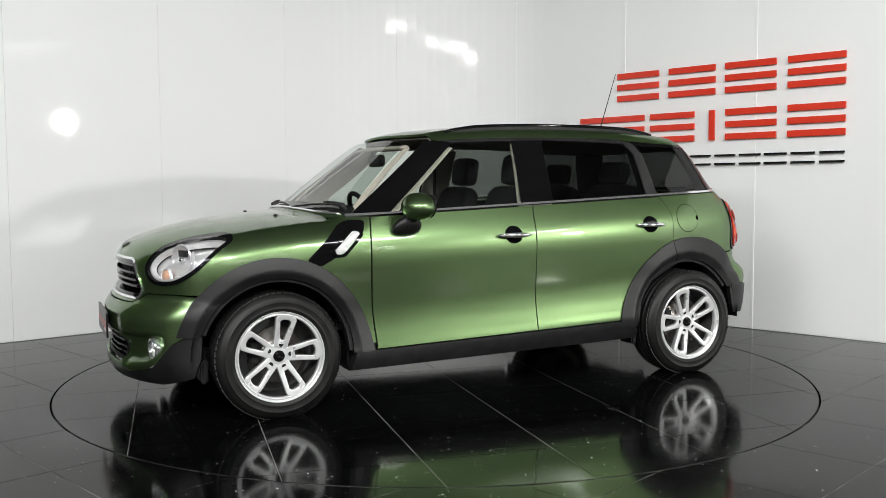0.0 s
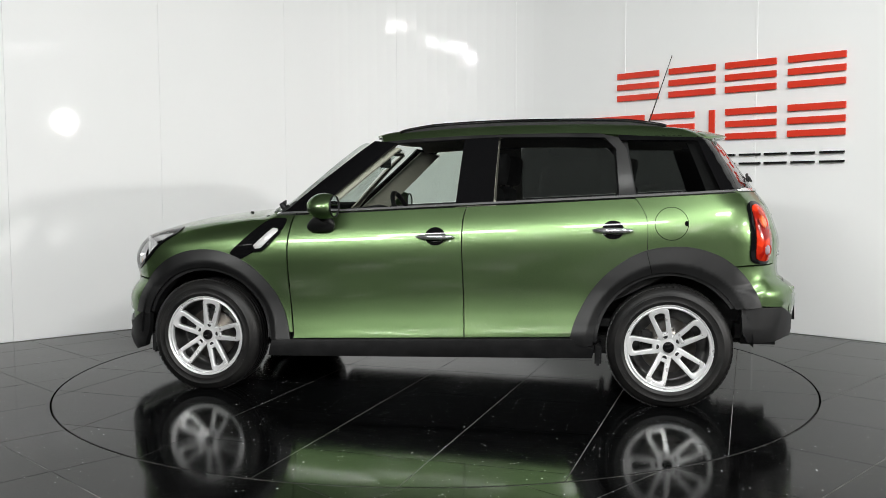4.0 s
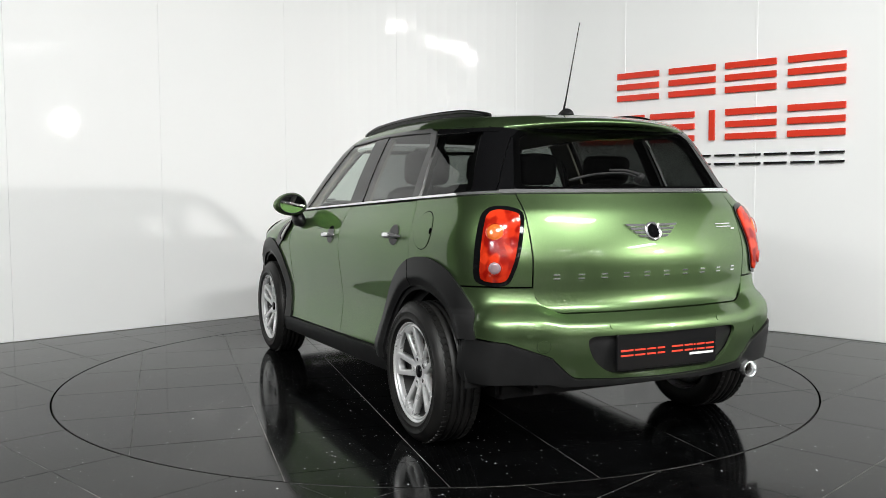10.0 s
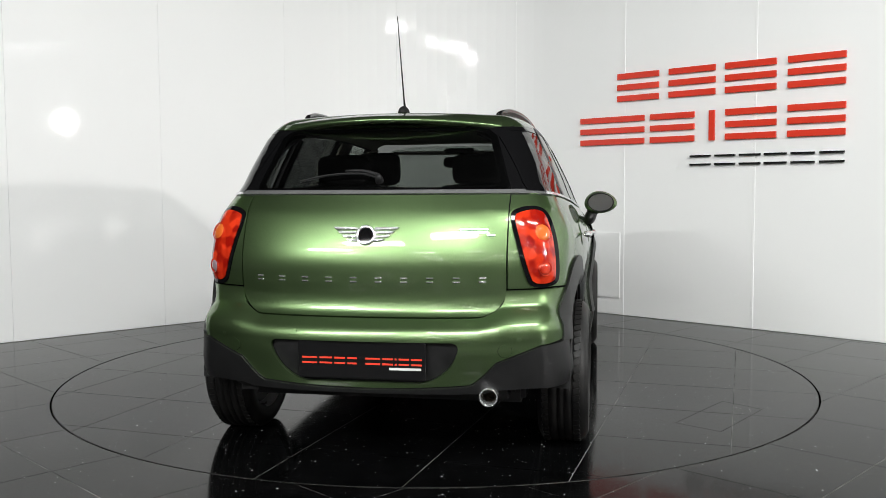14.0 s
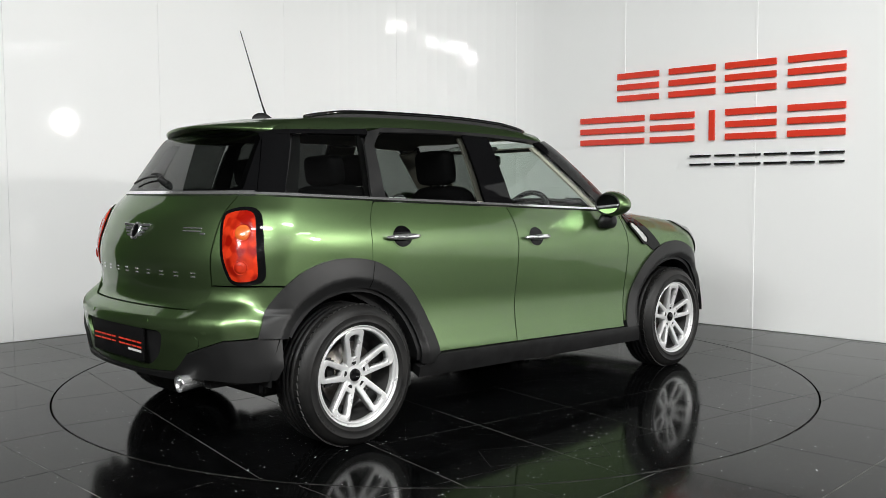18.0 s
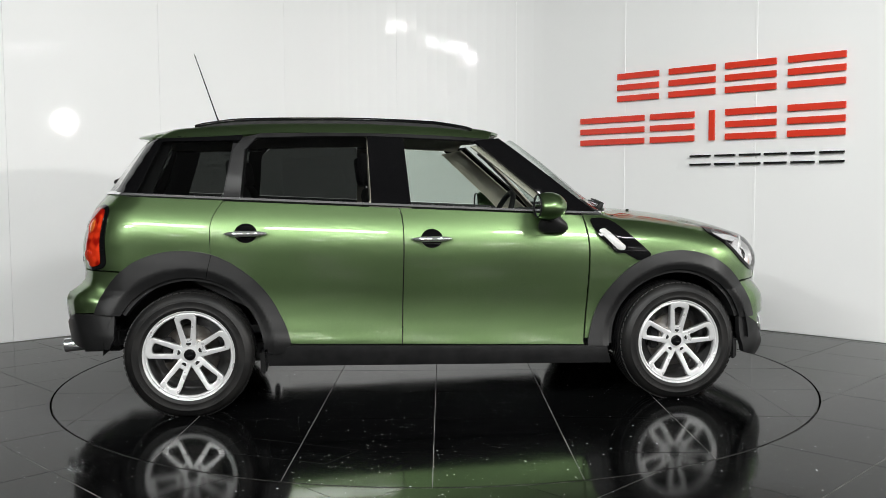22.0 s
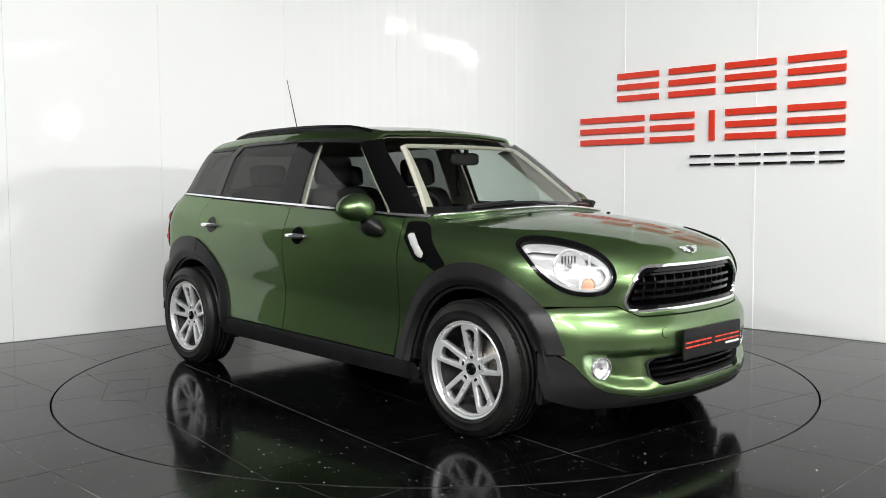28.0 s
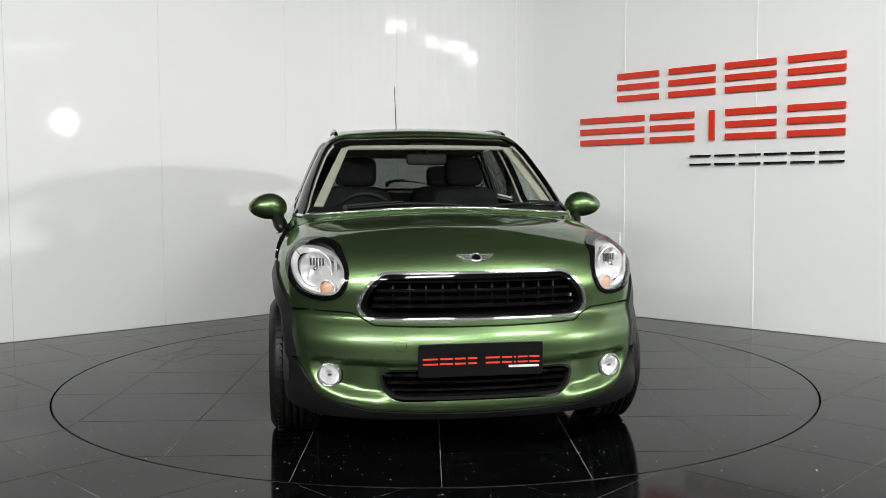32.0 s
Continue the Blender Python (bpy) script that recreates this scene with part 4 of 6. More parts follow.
def clip_tile(square, radius, inside, margin=0.0):
    """The part of a square inside or outside a circle round the origin."""
    pts = []
    for i in range(4):
        a, b = Vector(square[i]), Vector(square[(i + 1) % 4])
        pts += [a.lerp(b, k / 60) for k in range(60)]
    ok = [(q.length < radius) == inside for q in pts]
    if all(ok):
        return [Vector(q) for q in square]
    if not any(ok):
        return None
    start = next(i for i in range(240) if ok[i] and not ok[i - 1])
    run = []
    i = start
    while ok[i % 240]:
        run.append(pts[i % 240])
        i += 1
    keep = [run[0].normalized() * radius] + run + [run[-1].normalized() * radius]
    a, b = keep[-1], keep[0]
    a0, b0 = math.atan2(a.y, a.x), math.atan2(b.y, b.x)
    d = (b0 - a0 + math.pi) % (2 * math.pi) - math.pi
    m = max(2, int(abs(d) * radius / 0.03))
    return keep + [Vector((math.cos(a0 + d * k / m), math.sin(a0 + d * k / m))) * radius for k in range(1, m)]


def lay_tiles(parent, angle, offset, radius, inside, keep, material, name):
    c, s = math.cos(radians(angle)), math.sin(radians(angle))
    g = 0.0017
    whole = None
    for i in range(-14, 14):
        for j in range(-14, 14):
            u0, v0 = offset[0] + 0.6 * i, offset[1] + 0.6 * j
            local = [(u0 + g, v0 + g), (u0 + 0.6 - g, v0 + g), (u0 + 0.6 - g, v0 + 0.6 - g), (u0 + g, v0 + 0.6 - g)]
            square = [Vector((u * c - v * s, u * s + v * c)) for u, v in local]
            mid = sum(square, Vector((0, 0))) / 4
            if not keep(mid):
                continue
            if inside and mid.length > radius + 0.5:
                continue
            poly = clip_tile(square, radius, inside)
            if not poly or len(poly) < 3:
                continue
            if len(poly) == 4 and whole is None:
                bm = prism([(q.x - mid.x, q.y - mid.y) for q in poly], -0.011, 0.0, 0.0008)
                first = part(name, bm, material, parent)
                first.location = (mid.x, mid.y, 0)
                whole = first.data
                continue
            if len(poly) == 4:
                ob = new(name, whole)
                ob.parent = parent
                ob.location = (mid.x, mid.y, 0)
            else:
                bm = prism([(q.x - mid.x, q.y - mid.y) for q in poly], -0.011, 0.0)
                ob = part(name, bm, material, parent)
                ob.location = (mid.x, mid.y, 0)


def inside_wall(q):
    left = (q - LEFT_AT).dot(Vector((0.654, -0.7565)))
    right = (q - RIGHT_AT).dot(Vector((-0.6921, -0.7218)))
    return left > -0.45 and right > -0.45 and q.y > -6.5 and abs(q.x) < 6.5


floor = tagged(new("floor"), "polished black granite tile floor with white flecks", "floor", kind="structure")
lay_tiles(turntable, -8.0, (0.0, 0.0), TABLE_R - 0.010, True, lambda q: True, STONE_IN, "tile")
lay_tiles(floor, 45.0, (-0.14, -0.3), TABLE_R + 0.001, False, inside_wall, STONE_OUT, "tile")
ring_ = [(math.cos(2 * math.pi * k / 120), math.sin(2 * math.pi * k / 120)) for k in range(120)]
shape("grout", [(x * q, y * q, -0.0012) for q in (TABLE_R + 0.012, 5.9) for x, y in ring_], [(k, (k + 1) % 120, 120 + (k + 1) % 120, 120 + k) for k in range(120)], GROUT, floor, "pale grey grout between the tiles")
far = shape("far_floor", [(-24, -26, -0.008), (24, -26, -0.008), (24, -6.0, -0.008), (-24, -6.0, -0.008)], [(0, 1, 2, 3)], STONE_OUT, floor)

# ---------------------------------------------------------------- wheels


def spoke_outline(half0, half1, r0, r1, n=8):
    """A loop-shaped double spoke along +z, as (x, z)."""
    tip = [(half1 * math.cos(a), r1 + half1 * 0.55 * math.sin(a)) for a in np.linspace(0, math.pi, 2 * n + 1)]
    return [(half0, r0)] + tip + [(-half0, r0)]


def build_rim(parent):
    # barrel and lip
    # the barrel's shade behind the spokes is painted by the darker alloy
    part("barrel", lathe([(0.05, -0.125), (0.150, -0.13), (0.19, -0.16), (0.2055, -0.15), (0.2075, -0.035)], 60), ALLOY_SHADED, parent, "inside of the rim, coloured dark for its shade", True)
    prof = [(0.208, -0.035), (0.207, -0.02), (0.206, -0.012), (0.2105, -0.004), (0.216, -0.003), (0.2185, -0.009), (0.222, -0.009), (0.2245, 0.001), (0.229, 0.004), (0.234, 0.0), (0.236, -0.012), (0.230, -0.02), (0.222, -0.03), (0.222, -0.17), (0.236, -0.19)]
    part("rim_lip", lathe(prof, 72), ALLOY, parent, "silver alloy rim", True)
    # spokes
    outer = spoke_outline(0.033, 0.054, 0.035, 0.188)
    hole = spoke_outline(0.011, 0.028, 0.084, 0.172)
    for k in range(5):
        bm = bmesh.new()
        for loop in (dense(outer, 0.012), dense(hole, 0.010)):
            vs = [bm.verts.new((q[0], 0, q[1])) for q in loop]
            for i in range(len(vs)):
                bm.edges.new((vs[i - 1], vs[i]))
        bmesh.ops.triangle_fill(bm, use_beauty=True, use_dissolve=False, edges=list(bm.edges))
        bmesh.ops.recalc_face_normals(bm, faces=bm.faces)
        if bm.faces[:][0].normal.y < 0:
            bmesh.ops.reverse_faces(bm, faces=bm.faces)
        back = bmesh.ops.extrude_face_region(bm, geom=bm.faces[:])
        for v in [g for g in back["geom"] if isinstance(g, bmesh.types.BMVert)]:
            v.co.y -= 0.034
        bmesh.ops.recalc_face_normals(bm, faces=bm.faces)
        rims = [e for e in bm.edges if len(e.link_faces) == 2 and e.verts[0].co.y > -0.001 and e.verts[1].co.y > -0.001 and e.calc_face_angle(0) > 1.0]
        bmesh.ops.bevel(bm, geom=rims, offset=0.006, segments=3, affect="EDGES", profile=0.6)
        for v in bm.verts:
            r = math.hypot(v.co.x, v.co.z)
            v.co.y += -0.030 * (1 - min(1, max(0, (r - 0.05) / 0.16))) - 0.004
            if r > 0.214:
                v.co.x, v.co.z = v.co.x * 0.214 / r, v.co.z * 0.214 / r
        bm.transform(Matrix.Rotation(k * 2 * math.pi / 5, 4, "Y"))
        part("spoke", bm, ALLOY, parent, "twin loop alloy spoke", True)
    part("hub", lathe([(0.0, -0.033), (0.036, -0.033), (0.062, -0.037), (0.07, -0.045), (0.07, -0.08), (0.0, -0.08)], 40), ALLOY, parent, "", True)
    part("hub_cap", lathe([(0.0, -0.022), (0.022, -0.023), (0.028, -0.026), (0.03, -0.034), (0.0, -0.034)], 28), GLOSS_BLACK, parent, "round black hub cap", True)
    part("cap_emblem", prism([(-0.014, -0.004), (0.014, -0.004), (0.014, 0.004), (-0.014, 0.004)], 0, 0.0008), CHROME, parent).matrix_local = Matrix.Translation((0, -0.0222, 0)) @ Matrix.Rotation(radians(-90), 4, "X")
    for k in range(5):
        a = radians(90) + k * 2 * math.pi / 5
        x, z = 0.060 * math.cos(a), 0.060 * math.sin(a)
        bm = lathe([(0.0, -0.046), (0.0075, -0.046), (0.0085, -0.05), (0.0085, -0.06)], 6)
        part("wheel_bolt", moved(bm, Matrix.Translation((x, 0.010, z))), DISC, parent, "steel wheel bolt")
        bm = lathe([(0.0125, -0.03), (0.0145, -0.027), (0.0175, -0.031), (0.0175, -0.05), (0.0125, -0.05)], 16)
        part("bolt_seat", moved(bm, Matrix.Translation((x, 0, z))), ALLOY, parent, "", True)
        # black disc across the hole, painting the shade inside it
        bm = lathe([(0.0, -0.0300), (0.0127, -0.0300), (0.0127, -0.05)], 12)
        part("bolt_well", moved(bm, Matrix.Translation((x, -0.001, z))), MATT_BLACK, parent)


def build_tyre(parent):
    prof = [(0.228, 0.002), (0.236, 0.008), (0.243, 0.0115), (0.2445, 0.0135), (0.2475, 0.0145), (0.249, 0.0135), (0.262, 0.0158), (0.275, 0.0155), (0.2775, 0.0168), (0.2805, 0.0162), (0.282, 0.0142), (0.292, 0.010), (0.305, 0.001), (0.3135, -0.008), (0.320, -0.020)]
    for g0, g1 in ((-0.046, -0.053), (-0.082, -0.090), (-0.110, -0.118), (-0.148, -0.155)):
        prof += [(0.3245, g0 + 0.001), (0.3175, g0 - 0.001), (0.3175, g1 + 0.001), (0.3245, g1 - 0.001)]
    prof += [(0.320, -0.178), (0.312, -0.190), (0.29, -0.203), (0.26, -0.206), (0.228, -0.195)]
    bm = lathe(prof, 96)
    for f in bm.faces:
        f.smooth = True
    lugs, bars = bmesh.new(), bmesh.new()
    for k in range(64):
        for y, tilt in ((-0.031, 0.25), (-0.168, -0.25)):
            m = Matrix.Rotation(k * 2 * math.pi / 64, 4, "Y") @ Matrix.Translation((0, y, 0.3225)) @ Matrix.Rotation(tilt, 4, "Z")
            for v in bmesh.ops.create_cube(lugs, size=1.0)["verts"]:
                v.co = m @ Vector((v.co.x * 0.024, v.co.y * 0.026, v.co.z * 0.006))
    # raised bars where the sidewall carries its moulded writing
    for a0, count in ((20, 9), (118, 7), (205, 9), (300, 6)):
        for k in range(count):
            m = Matrix.Rotation(radians(a0 + 4.4 * k), 4, "Y") @ Matrix.Translation((0, 0.0156, 0.2685))
            for v in bmesh.ops.create_cube(bars, size=1.0)["verts"]:
                v.co = m @ Vector((v.co.x * 0.012, v.co.y * 0.0028, v.co.z * 0.009))
    for v in [*bm.verts, *lugs.verts]:
        if v.co.z < -0.3157:
            v.co.z = -0.3157
    part("tyre", bm, RUBBER, parent, "black rubber tyre with grooved tread")
    part("tyre_tread", lugs, RUBBER, parent, "tread blocks on the tyre's shoulders")["kind"] = "stuff"
    part("tyre_relief", bars, RUBBER, parent, "raised bars moulded on the sidewall")["kind"] = "stuff"


def build_wheel(name, x, sign):
    wheel = new(name, None)
    wheel.parent = car
    wheel["label"] = "five double-spoke silver alloy wheel with black tyre"
    wheel.matrix_local = Matrix.Translation((x, sign * WHEEL_Y, 0.3145)) @ (Matrix.Rotation(math.pi, 4, "Z") if sign < 0 else Matrix.Identity(4)) @ Matrix.Scale(0.995, 4)
    return wheel


first_wheel = build_wheel("wheel", WHEEL_X, 1)
build_tyre(first_wheel)
build_rim(first_wheel)
part("brake_disc", lathe([(0.05, -0.075), (0.085, -0.075), (0.088, -0.09), (0.145, -0.09), (0.147, -0.1), (0.05, -0.1)], 48), DISC, first_wheel, "rust-tinged brake disc", True)
bm_ = bmesh.new()
box(bm_, 0.115, -0.095, 0.02, 0.06, 0.06, 0.13, bevel=0.012)
part("brake_caliper", bm_, MATT_BLACK, first_wheel, "dark brake caliper")


def turn_rim(parts, degrees_):
    """Turns the rim, not the flattened tyre, to where it stopped."""
    for ob in parts:
        if not ob.name.startswith(("tyre", "brake")):
            ob.matrix_local = Matrix.Rotation(radians(degrees_), 4, "Y") @ ob.matrix_local


for wx, ws, stop in ((WHEEL_X, -1, -3), (-WHEEL_X, 1, 16), (-WHEEL_X, -1, 5)):
    twin = build_wheel("wheel", wx, ws)
    twins = []
    for child in list(first_wheel.children):
        c = child.copy()
        scene.collection.objects.link(c)
        c.parent = twin
        c.matrix_parent_inverse = child.matrix_parent_inverse
        twins.append(c)
    turn_rim(twins, stop)
turn_rim(list(first_wheel.children), -11)

# ---------------------------------------------------------------- lamps, grille, plates


def strip_on(name, line, width, project, material, parent, off=0.01, depth=0.012, label="", step=0.03):
    """A band of even width along a line of flat points."""
    line = np.array(line, float)
    t = np.gradient(line, axis=0)
    t /= np.linalg.norm(t, axis=1, keepdims=True)
    n = np.stack([-t[:, 1], t[:, 0]], 1) * width / 2
    return panel(name, np.concatenate([line + n, (line - n)[::-1]]), project, material, parent, off=off, depth=depth, label=label, step=step)


def on_surface(p, project, lift=0.0):
    """Pose on the form: z points out of it, y up along it."""
    q = project(np.array([p], float))
    n = normals(q)[0]
    z = Vector(n)
    x = Vector((0, 0, 1)).cross(z).normalized()
    y = z.cross(x)
    m = Matrix((x, y, z)).transposed().to_4x4()
    m.translation = Vector(q[0]) + z * lift
    return m


def build_headlamps():
    for view in LAMP_VIEWS:
        lamp = new("headlight", None)
        lamp.parent = car
        lamp["label"] = "large rounded headlight with clear lens and black surround"
        outer = inset(LAMP_LINE, 0.001)
        inner = inset(LAMP_LINE, 0.020)
        panel("surround", outer, view, GLOSS_BLACK, lamp, holes=[inner], step=0.02, off=0.006, depth=0.06, label="gloss black surround")
        ring = inset(LAMP_LINE, 0.030)
        panel("chrome_ring", inset(LAMP_LINE, 0.019), view, REFLECTOR, lamp, holes=[ring], step=0.02, off=-0.012, depth=0.03, label="bright inner ring")
        panel("reflector", inset(LAMP_LINE, 0.012), view, REFLECTOR, lamp, step=0.03, off=-0.055, depth=0, label="faceted bright reflector")
        lens = panel("lens", inset(LAMP_LINE, 0.017), view, LENS_CLEAR, lamp, step=0.03, off=0.007, depth=0, label="clear lens")
        lens.visible_shadow = False
        # main bowl, bulb and indicator
        sign = 1 if view.w[1] > 0 else -1
        turn = Matrix.Rotation(sign * radians(28), 4, "Z")
        for name, a, z, r, m, deep in (("main_bowl", -0.452, 0.805, 0.072, REFLECTOR, 0.05), ("indicator", -0.520, 0.724, 0.034, AMBER, 0.02)):
            q = view(np.array([(a, z)]))[0]
            at = Matrix.Translation(Vector(q) - Vector((0.035 if r > 0.05 else 0.022, sign * 0.02, 0))) @ turn
            if r > 0.05:
                prof = [(0.012, -deep)] + [(r * math.sqrt(k / 8), -deep + deep * k / 8) for k in range(1, 9)] + [(r + 0.005, 0.002), (r + 0.007, -0.004)]
                bm = lathe(prof, 40)
                part(name, moved(bm, at @ Matrix.Rotation(radians(-90), 4, "Z")), REFLECTOR, lamp, "round bright main beam bowl", True)
                bm = lathe([(0.0, 0.012), (0.010, 0.009), (0.013, 0.0), (0.013, -0.03), (0.0, -0.03)], 20)
                # ribs of the bowl, coloured dark to draw its shaded lines
                for k in range(5):
                    rib = bmesh.new()
                    box(rib, -0.030 + 0.015 * k, -0.012, 0.030, 0.004, 0.010, 0.034, bevel=0.001)
                    part("shade_rib", moved(rib, at @ Matrix.Rotation(radians(-90), 4, "Z")), ALLOY_SHADED, lamp)
                for shift, size in ((Vector((0.0, 0.004, -0.088)), (0.10, 0.012, 0.016)), (Vector((-0.095, 0.0, 0.0)), (0.012, 0.012, 0.09))):
                    slot = bmesh.new()
                    box(slot, *shift, *size, bevel=0.004)
                    part("reflector_step", moved(slot, at @ Matrix.Rotation(radians(-90), 4, "Z")), ALLOY, lamp, "bright step in the reflector")
                part("bulb_shield", moved(bm, at @ Matrix.Rotation(radians(-90), 4, "Z")), CHROME, lamp, "", True)
            else:
                bm = lathe([(0.0, 0.012), (0.018, 0.009), (0.029, 0.002), (0.031, -0.01), (0.0, -0.02)], 28)
                part(name, moved(bm, at @ Matrix.Rotation(radians(-90), 4, "Z")), AMBER, lamp, "amber indicator", True)
                bm = lathe([(0.032, -0.01), (0.033, 0.004), (0.037, 0.006), (0.039, -0.012)], 28)
                part("indicator_ring", moved(bm, at @ Matrix.Rotation(radians(-90), 4, "Z")), REFLECTOR, lamp, "", True)


build_headlamps()


def build_grille():
    grille = new("grille", None)
    grille.parent = car
    grille["label"] = "hexagonal black radiator grille with chrome frame"
    edge = np.array(GRILLE_LINE)
    panel("grille_frame", inset(edge, -0.003), on_front, CHROME, grille, holes=[inset(edge, 0.009)], step=0.03, off=0.006, depth=0.03, label="chrome grille frame")
    # the depth's shade is put into this sheet's near-black colour
    panel("backing", inset(edge, -0.006), on_front, DARK_GAP, grille, off=-0.075, step=0.06, depth=0, label="near-black sheet standing in for the shade behind the bars")
    panel("inner_lip", inset(edge, 0.008), on_front, GLOSS_BLACK, grille, holes=[inset(edge, 0.026)], step=0.03, off=-0.004, depth=0.05, label="gloss black lip")
    for z in (0.768, 0.727, 0.686, 0.655):
        w = 0.40 + 0.05 * (0.80 - z) / 0.16
        ys = np.linspace(-w, w, 30)
        strip_on("grille_bar", [(y, z) for y in ys], 0.013, on_front, GLOSS_BLACK, grille, off=-0.018, depth=0.028, label="gloss black cross bar")
    for k in range(-5, 6):
        y = k * 0.072
        strip_on("grille_rib", [(y, z) for z in np.linspace(0.64, 0.792, 6)], 0.008, on_front, MATT_BLACK, grille, off=-0.045, depth=0.02)
    low = new("lower_grille", None)
    low.parent = car
    low["label"] = "black slatted lower air intake"
    # near-black sheet in place of the shade inside the intake
    panel("backing", inset(LOWER_GRILLE, -0.006), on_front, DARK_GAP, low, off=-0.07, step=0.06, depth=0)
    panel("intake_lip", inset(LOWER_GRILLE, -0.001), on_front, MATT_BLACK, low, holes=[inset(LOWER_GRILLE, 0.010)], off=-0.020, depth=0.05, step=0.03)
    for z in (0.372, 0.342, 0.312, 0.285):
        strip_on("intake_slat", [(y, z) for y in np.linspace(-0.405 + (0.372 - z) * 0.5, 0.405 - (0.372 - z) * 0.5, 24)], 0.011, on_front, GLOSS_BLACK, low, off=-0.03, depth=0.03)
    # fog lamps
    for sign in (1, -1):
        fog = new("fog_light", None)
        fog.parent = car
        fog["label"] = "round fog light with chrome ring"
        q = on_front(np.array([(sign * 0.625, 0.364)]))[0]
        at = Matrix.Translation(Vector(q) + Vector((-0.034, -sign * 0.010, 0))) @ Matrix.Rotation(sign * radians(14) - radians(90), 4, "Z")
        part("fog_ring", moved(lathe([(0.040, 0.0), (0.042, 0.024), (0.050, 0.028), (0.054, 0.018), (0.056, -0.03)], 36), at), CHROME, fog, "", True)
        part("fog_reflector", moved(lathe([(0.0, -0.02)] + [(0.041 * math.sqrt(k / 6), -0.02 + 0.028 * k / 6) for k in range(1, 7)], 30), at), REFLECTOR, fog, "", True)
        lens = part("fog_lens", moved(lathe([(0.0, 0.026), (0.02, 0.0245), (0.041, 0.018)], 30), at), LENS_CLEAR, fog, "", True)
        lens.visible_shadow = False
        bm = bmesh.new()
        box(bm, 0, 0.012, 0, 0.02, 0.012, 0.012, bevel=0.003)
        part("fog_bulb", moved(bm, at), CHROME, fog)


build_grille()


def build_plate(name, project, back, zc, height, x_lift):
    plate = new(name, None)
    plate.parent = car
    plate["label"] = "black dealer plate with red and white bars"
    q = project(np.array([(0.0, zc)]))[0]
    s = -1 if back else 1
    m = Matrix.Translation((q[0] + s * x_lift, 0, zc)) @ Matrix.Rotation(radians(90 * s), 4, "Z") @ Matrix.Rotation(radians(90), 4, "X")
    w, h = 0.262, height / 2
    line = corner_round([(-w, -h), (w, -h), (w, h), (-w, h)], 0.012)
    part("plate_board", moved(prism(line, -0.010, 0.0, 0.002), m), PLATE_BLACK, plate, "black plastic board")
    for x0, x1 in ((-0.245, -0.182), (-0.172, -0.120), (-0.110, -0.066), (-0.056, -0.018), (0.018, 0.078), (0.088, 0.130), (0.138, 0.146), (0.154, 0.196), (0.204, 0.247)):
        for z0, z1 in ((0.004, 0.011), (-0.017, -0.010)):
            part("red_bar", moved(prism([(x0, z0), (x1, z0), (x1, z1), (x0, z1)], 0.0002, 0.0012), m), PLATE_RED, plate)
    part("white_bar", moved(prism([(0.115, -0.036), (0.245, -0.036), (0.245, -0.026), (0.115, -0.026)], 0.0002, 0.0012), m), PLATE_WHITE, plate)


build_plate("front_plate", on_front, False, 0.444, 0.138, 0.016)
build_plate("rear_plate", on_back, True, 0.470, 0.150, -0.004)

TAIL_LINE = smooth_line([(0.572, 1.035), (0.60, 1.066), (0.66, 1.074), (0.705, 1.055), (0.735, 1.0), (0.757, 0.907), (0.762, 0.797), (0.748, 0.757), (0.70, 0.746), (0.658, 0.756), (0.636, 0.796), (0.600, 0.92)], 5, True)


def build_tail_lamps():
    for sign in (1, -1):
        class Rear:
            """Oblique view from behind."""
            w = np.array((-math.cos(radians(38)), sign * math.sin(radians(38)), 0.0))
            u = np.array((math.sin(radians(38)), sign * math.cos(radians(38)), 0.0))

            def __call__(self, a):
                base = a[:, :1] * self.u + np.array((0, 0, 1.0)) * a[:, 1:]
                return meet(base + self.w * 0.9, base + self.w * 2.8)

        rear = Rear()
        lamp = new("tail_light", None)
        lamp.parent = car
        lamp["label"] = "upright red tail light in a black frame"
        flat = np.array([on_back(np.array([(sign * y, z)]))[0] for y, z in TAIL_LINE])
        line = np.stack([flat @ rear.u, flat[:, 2]], 1)
        panel("lamp_frame", line, rear, GLOSS_BLACK, lamp, step=0.02, off=0.006, depth=0.014, label="gloss black frame")
        inner = inset(line, 0.017)
        mid_u = line[:, 0].mean()
        inner[:, 0] = np.where(inner[:, 0] > mid_u, mid_u + (inner[:, 0] - mid_u) * 0.82, inner[:, 0])
        panel("red_lens", inner, rear, LENS_RED, lamp, step=0.012, off=0.011, depth=0.012, crown=0.014, label="glossy red lens")
        c = line.mean(0)
        for name, dz, r, m, label in (("indicator_lens", 0.055, 0.036, TAIL_AMBER, "amber indicator bowl"), ("reversing_lens", -0.085, 0.027, TAIL_CLEAR if sign > 0 else LENS_RED, "small round lower lens")):
            q = rear(np.array([(c[0] + (0.004 if dz > 0 else 0.0), c[1] + dz)]))[0]
            n = normals(q[None])[0]
            at = Matrix.Translation(Vector(q + n * 0.0225)) @ Vector((0, 1, 0)).rotation_difference(Vector(n)).to_matrix().to_4x4()
            part(name, moved(lathe([(0.0, 0.005), (r * 0.5, 0.0045), (r * 0.9, 0.002), (r, -0.004)], 28), at), m, lamp, label, True)
            part("lens_ring", moved(lathe([(r, 0.0), (r + 0.003, 0.003), (r + 0.006, -0.004)], 28), at), LENS_RED, lamp, "", True)


build_tail_lamps()


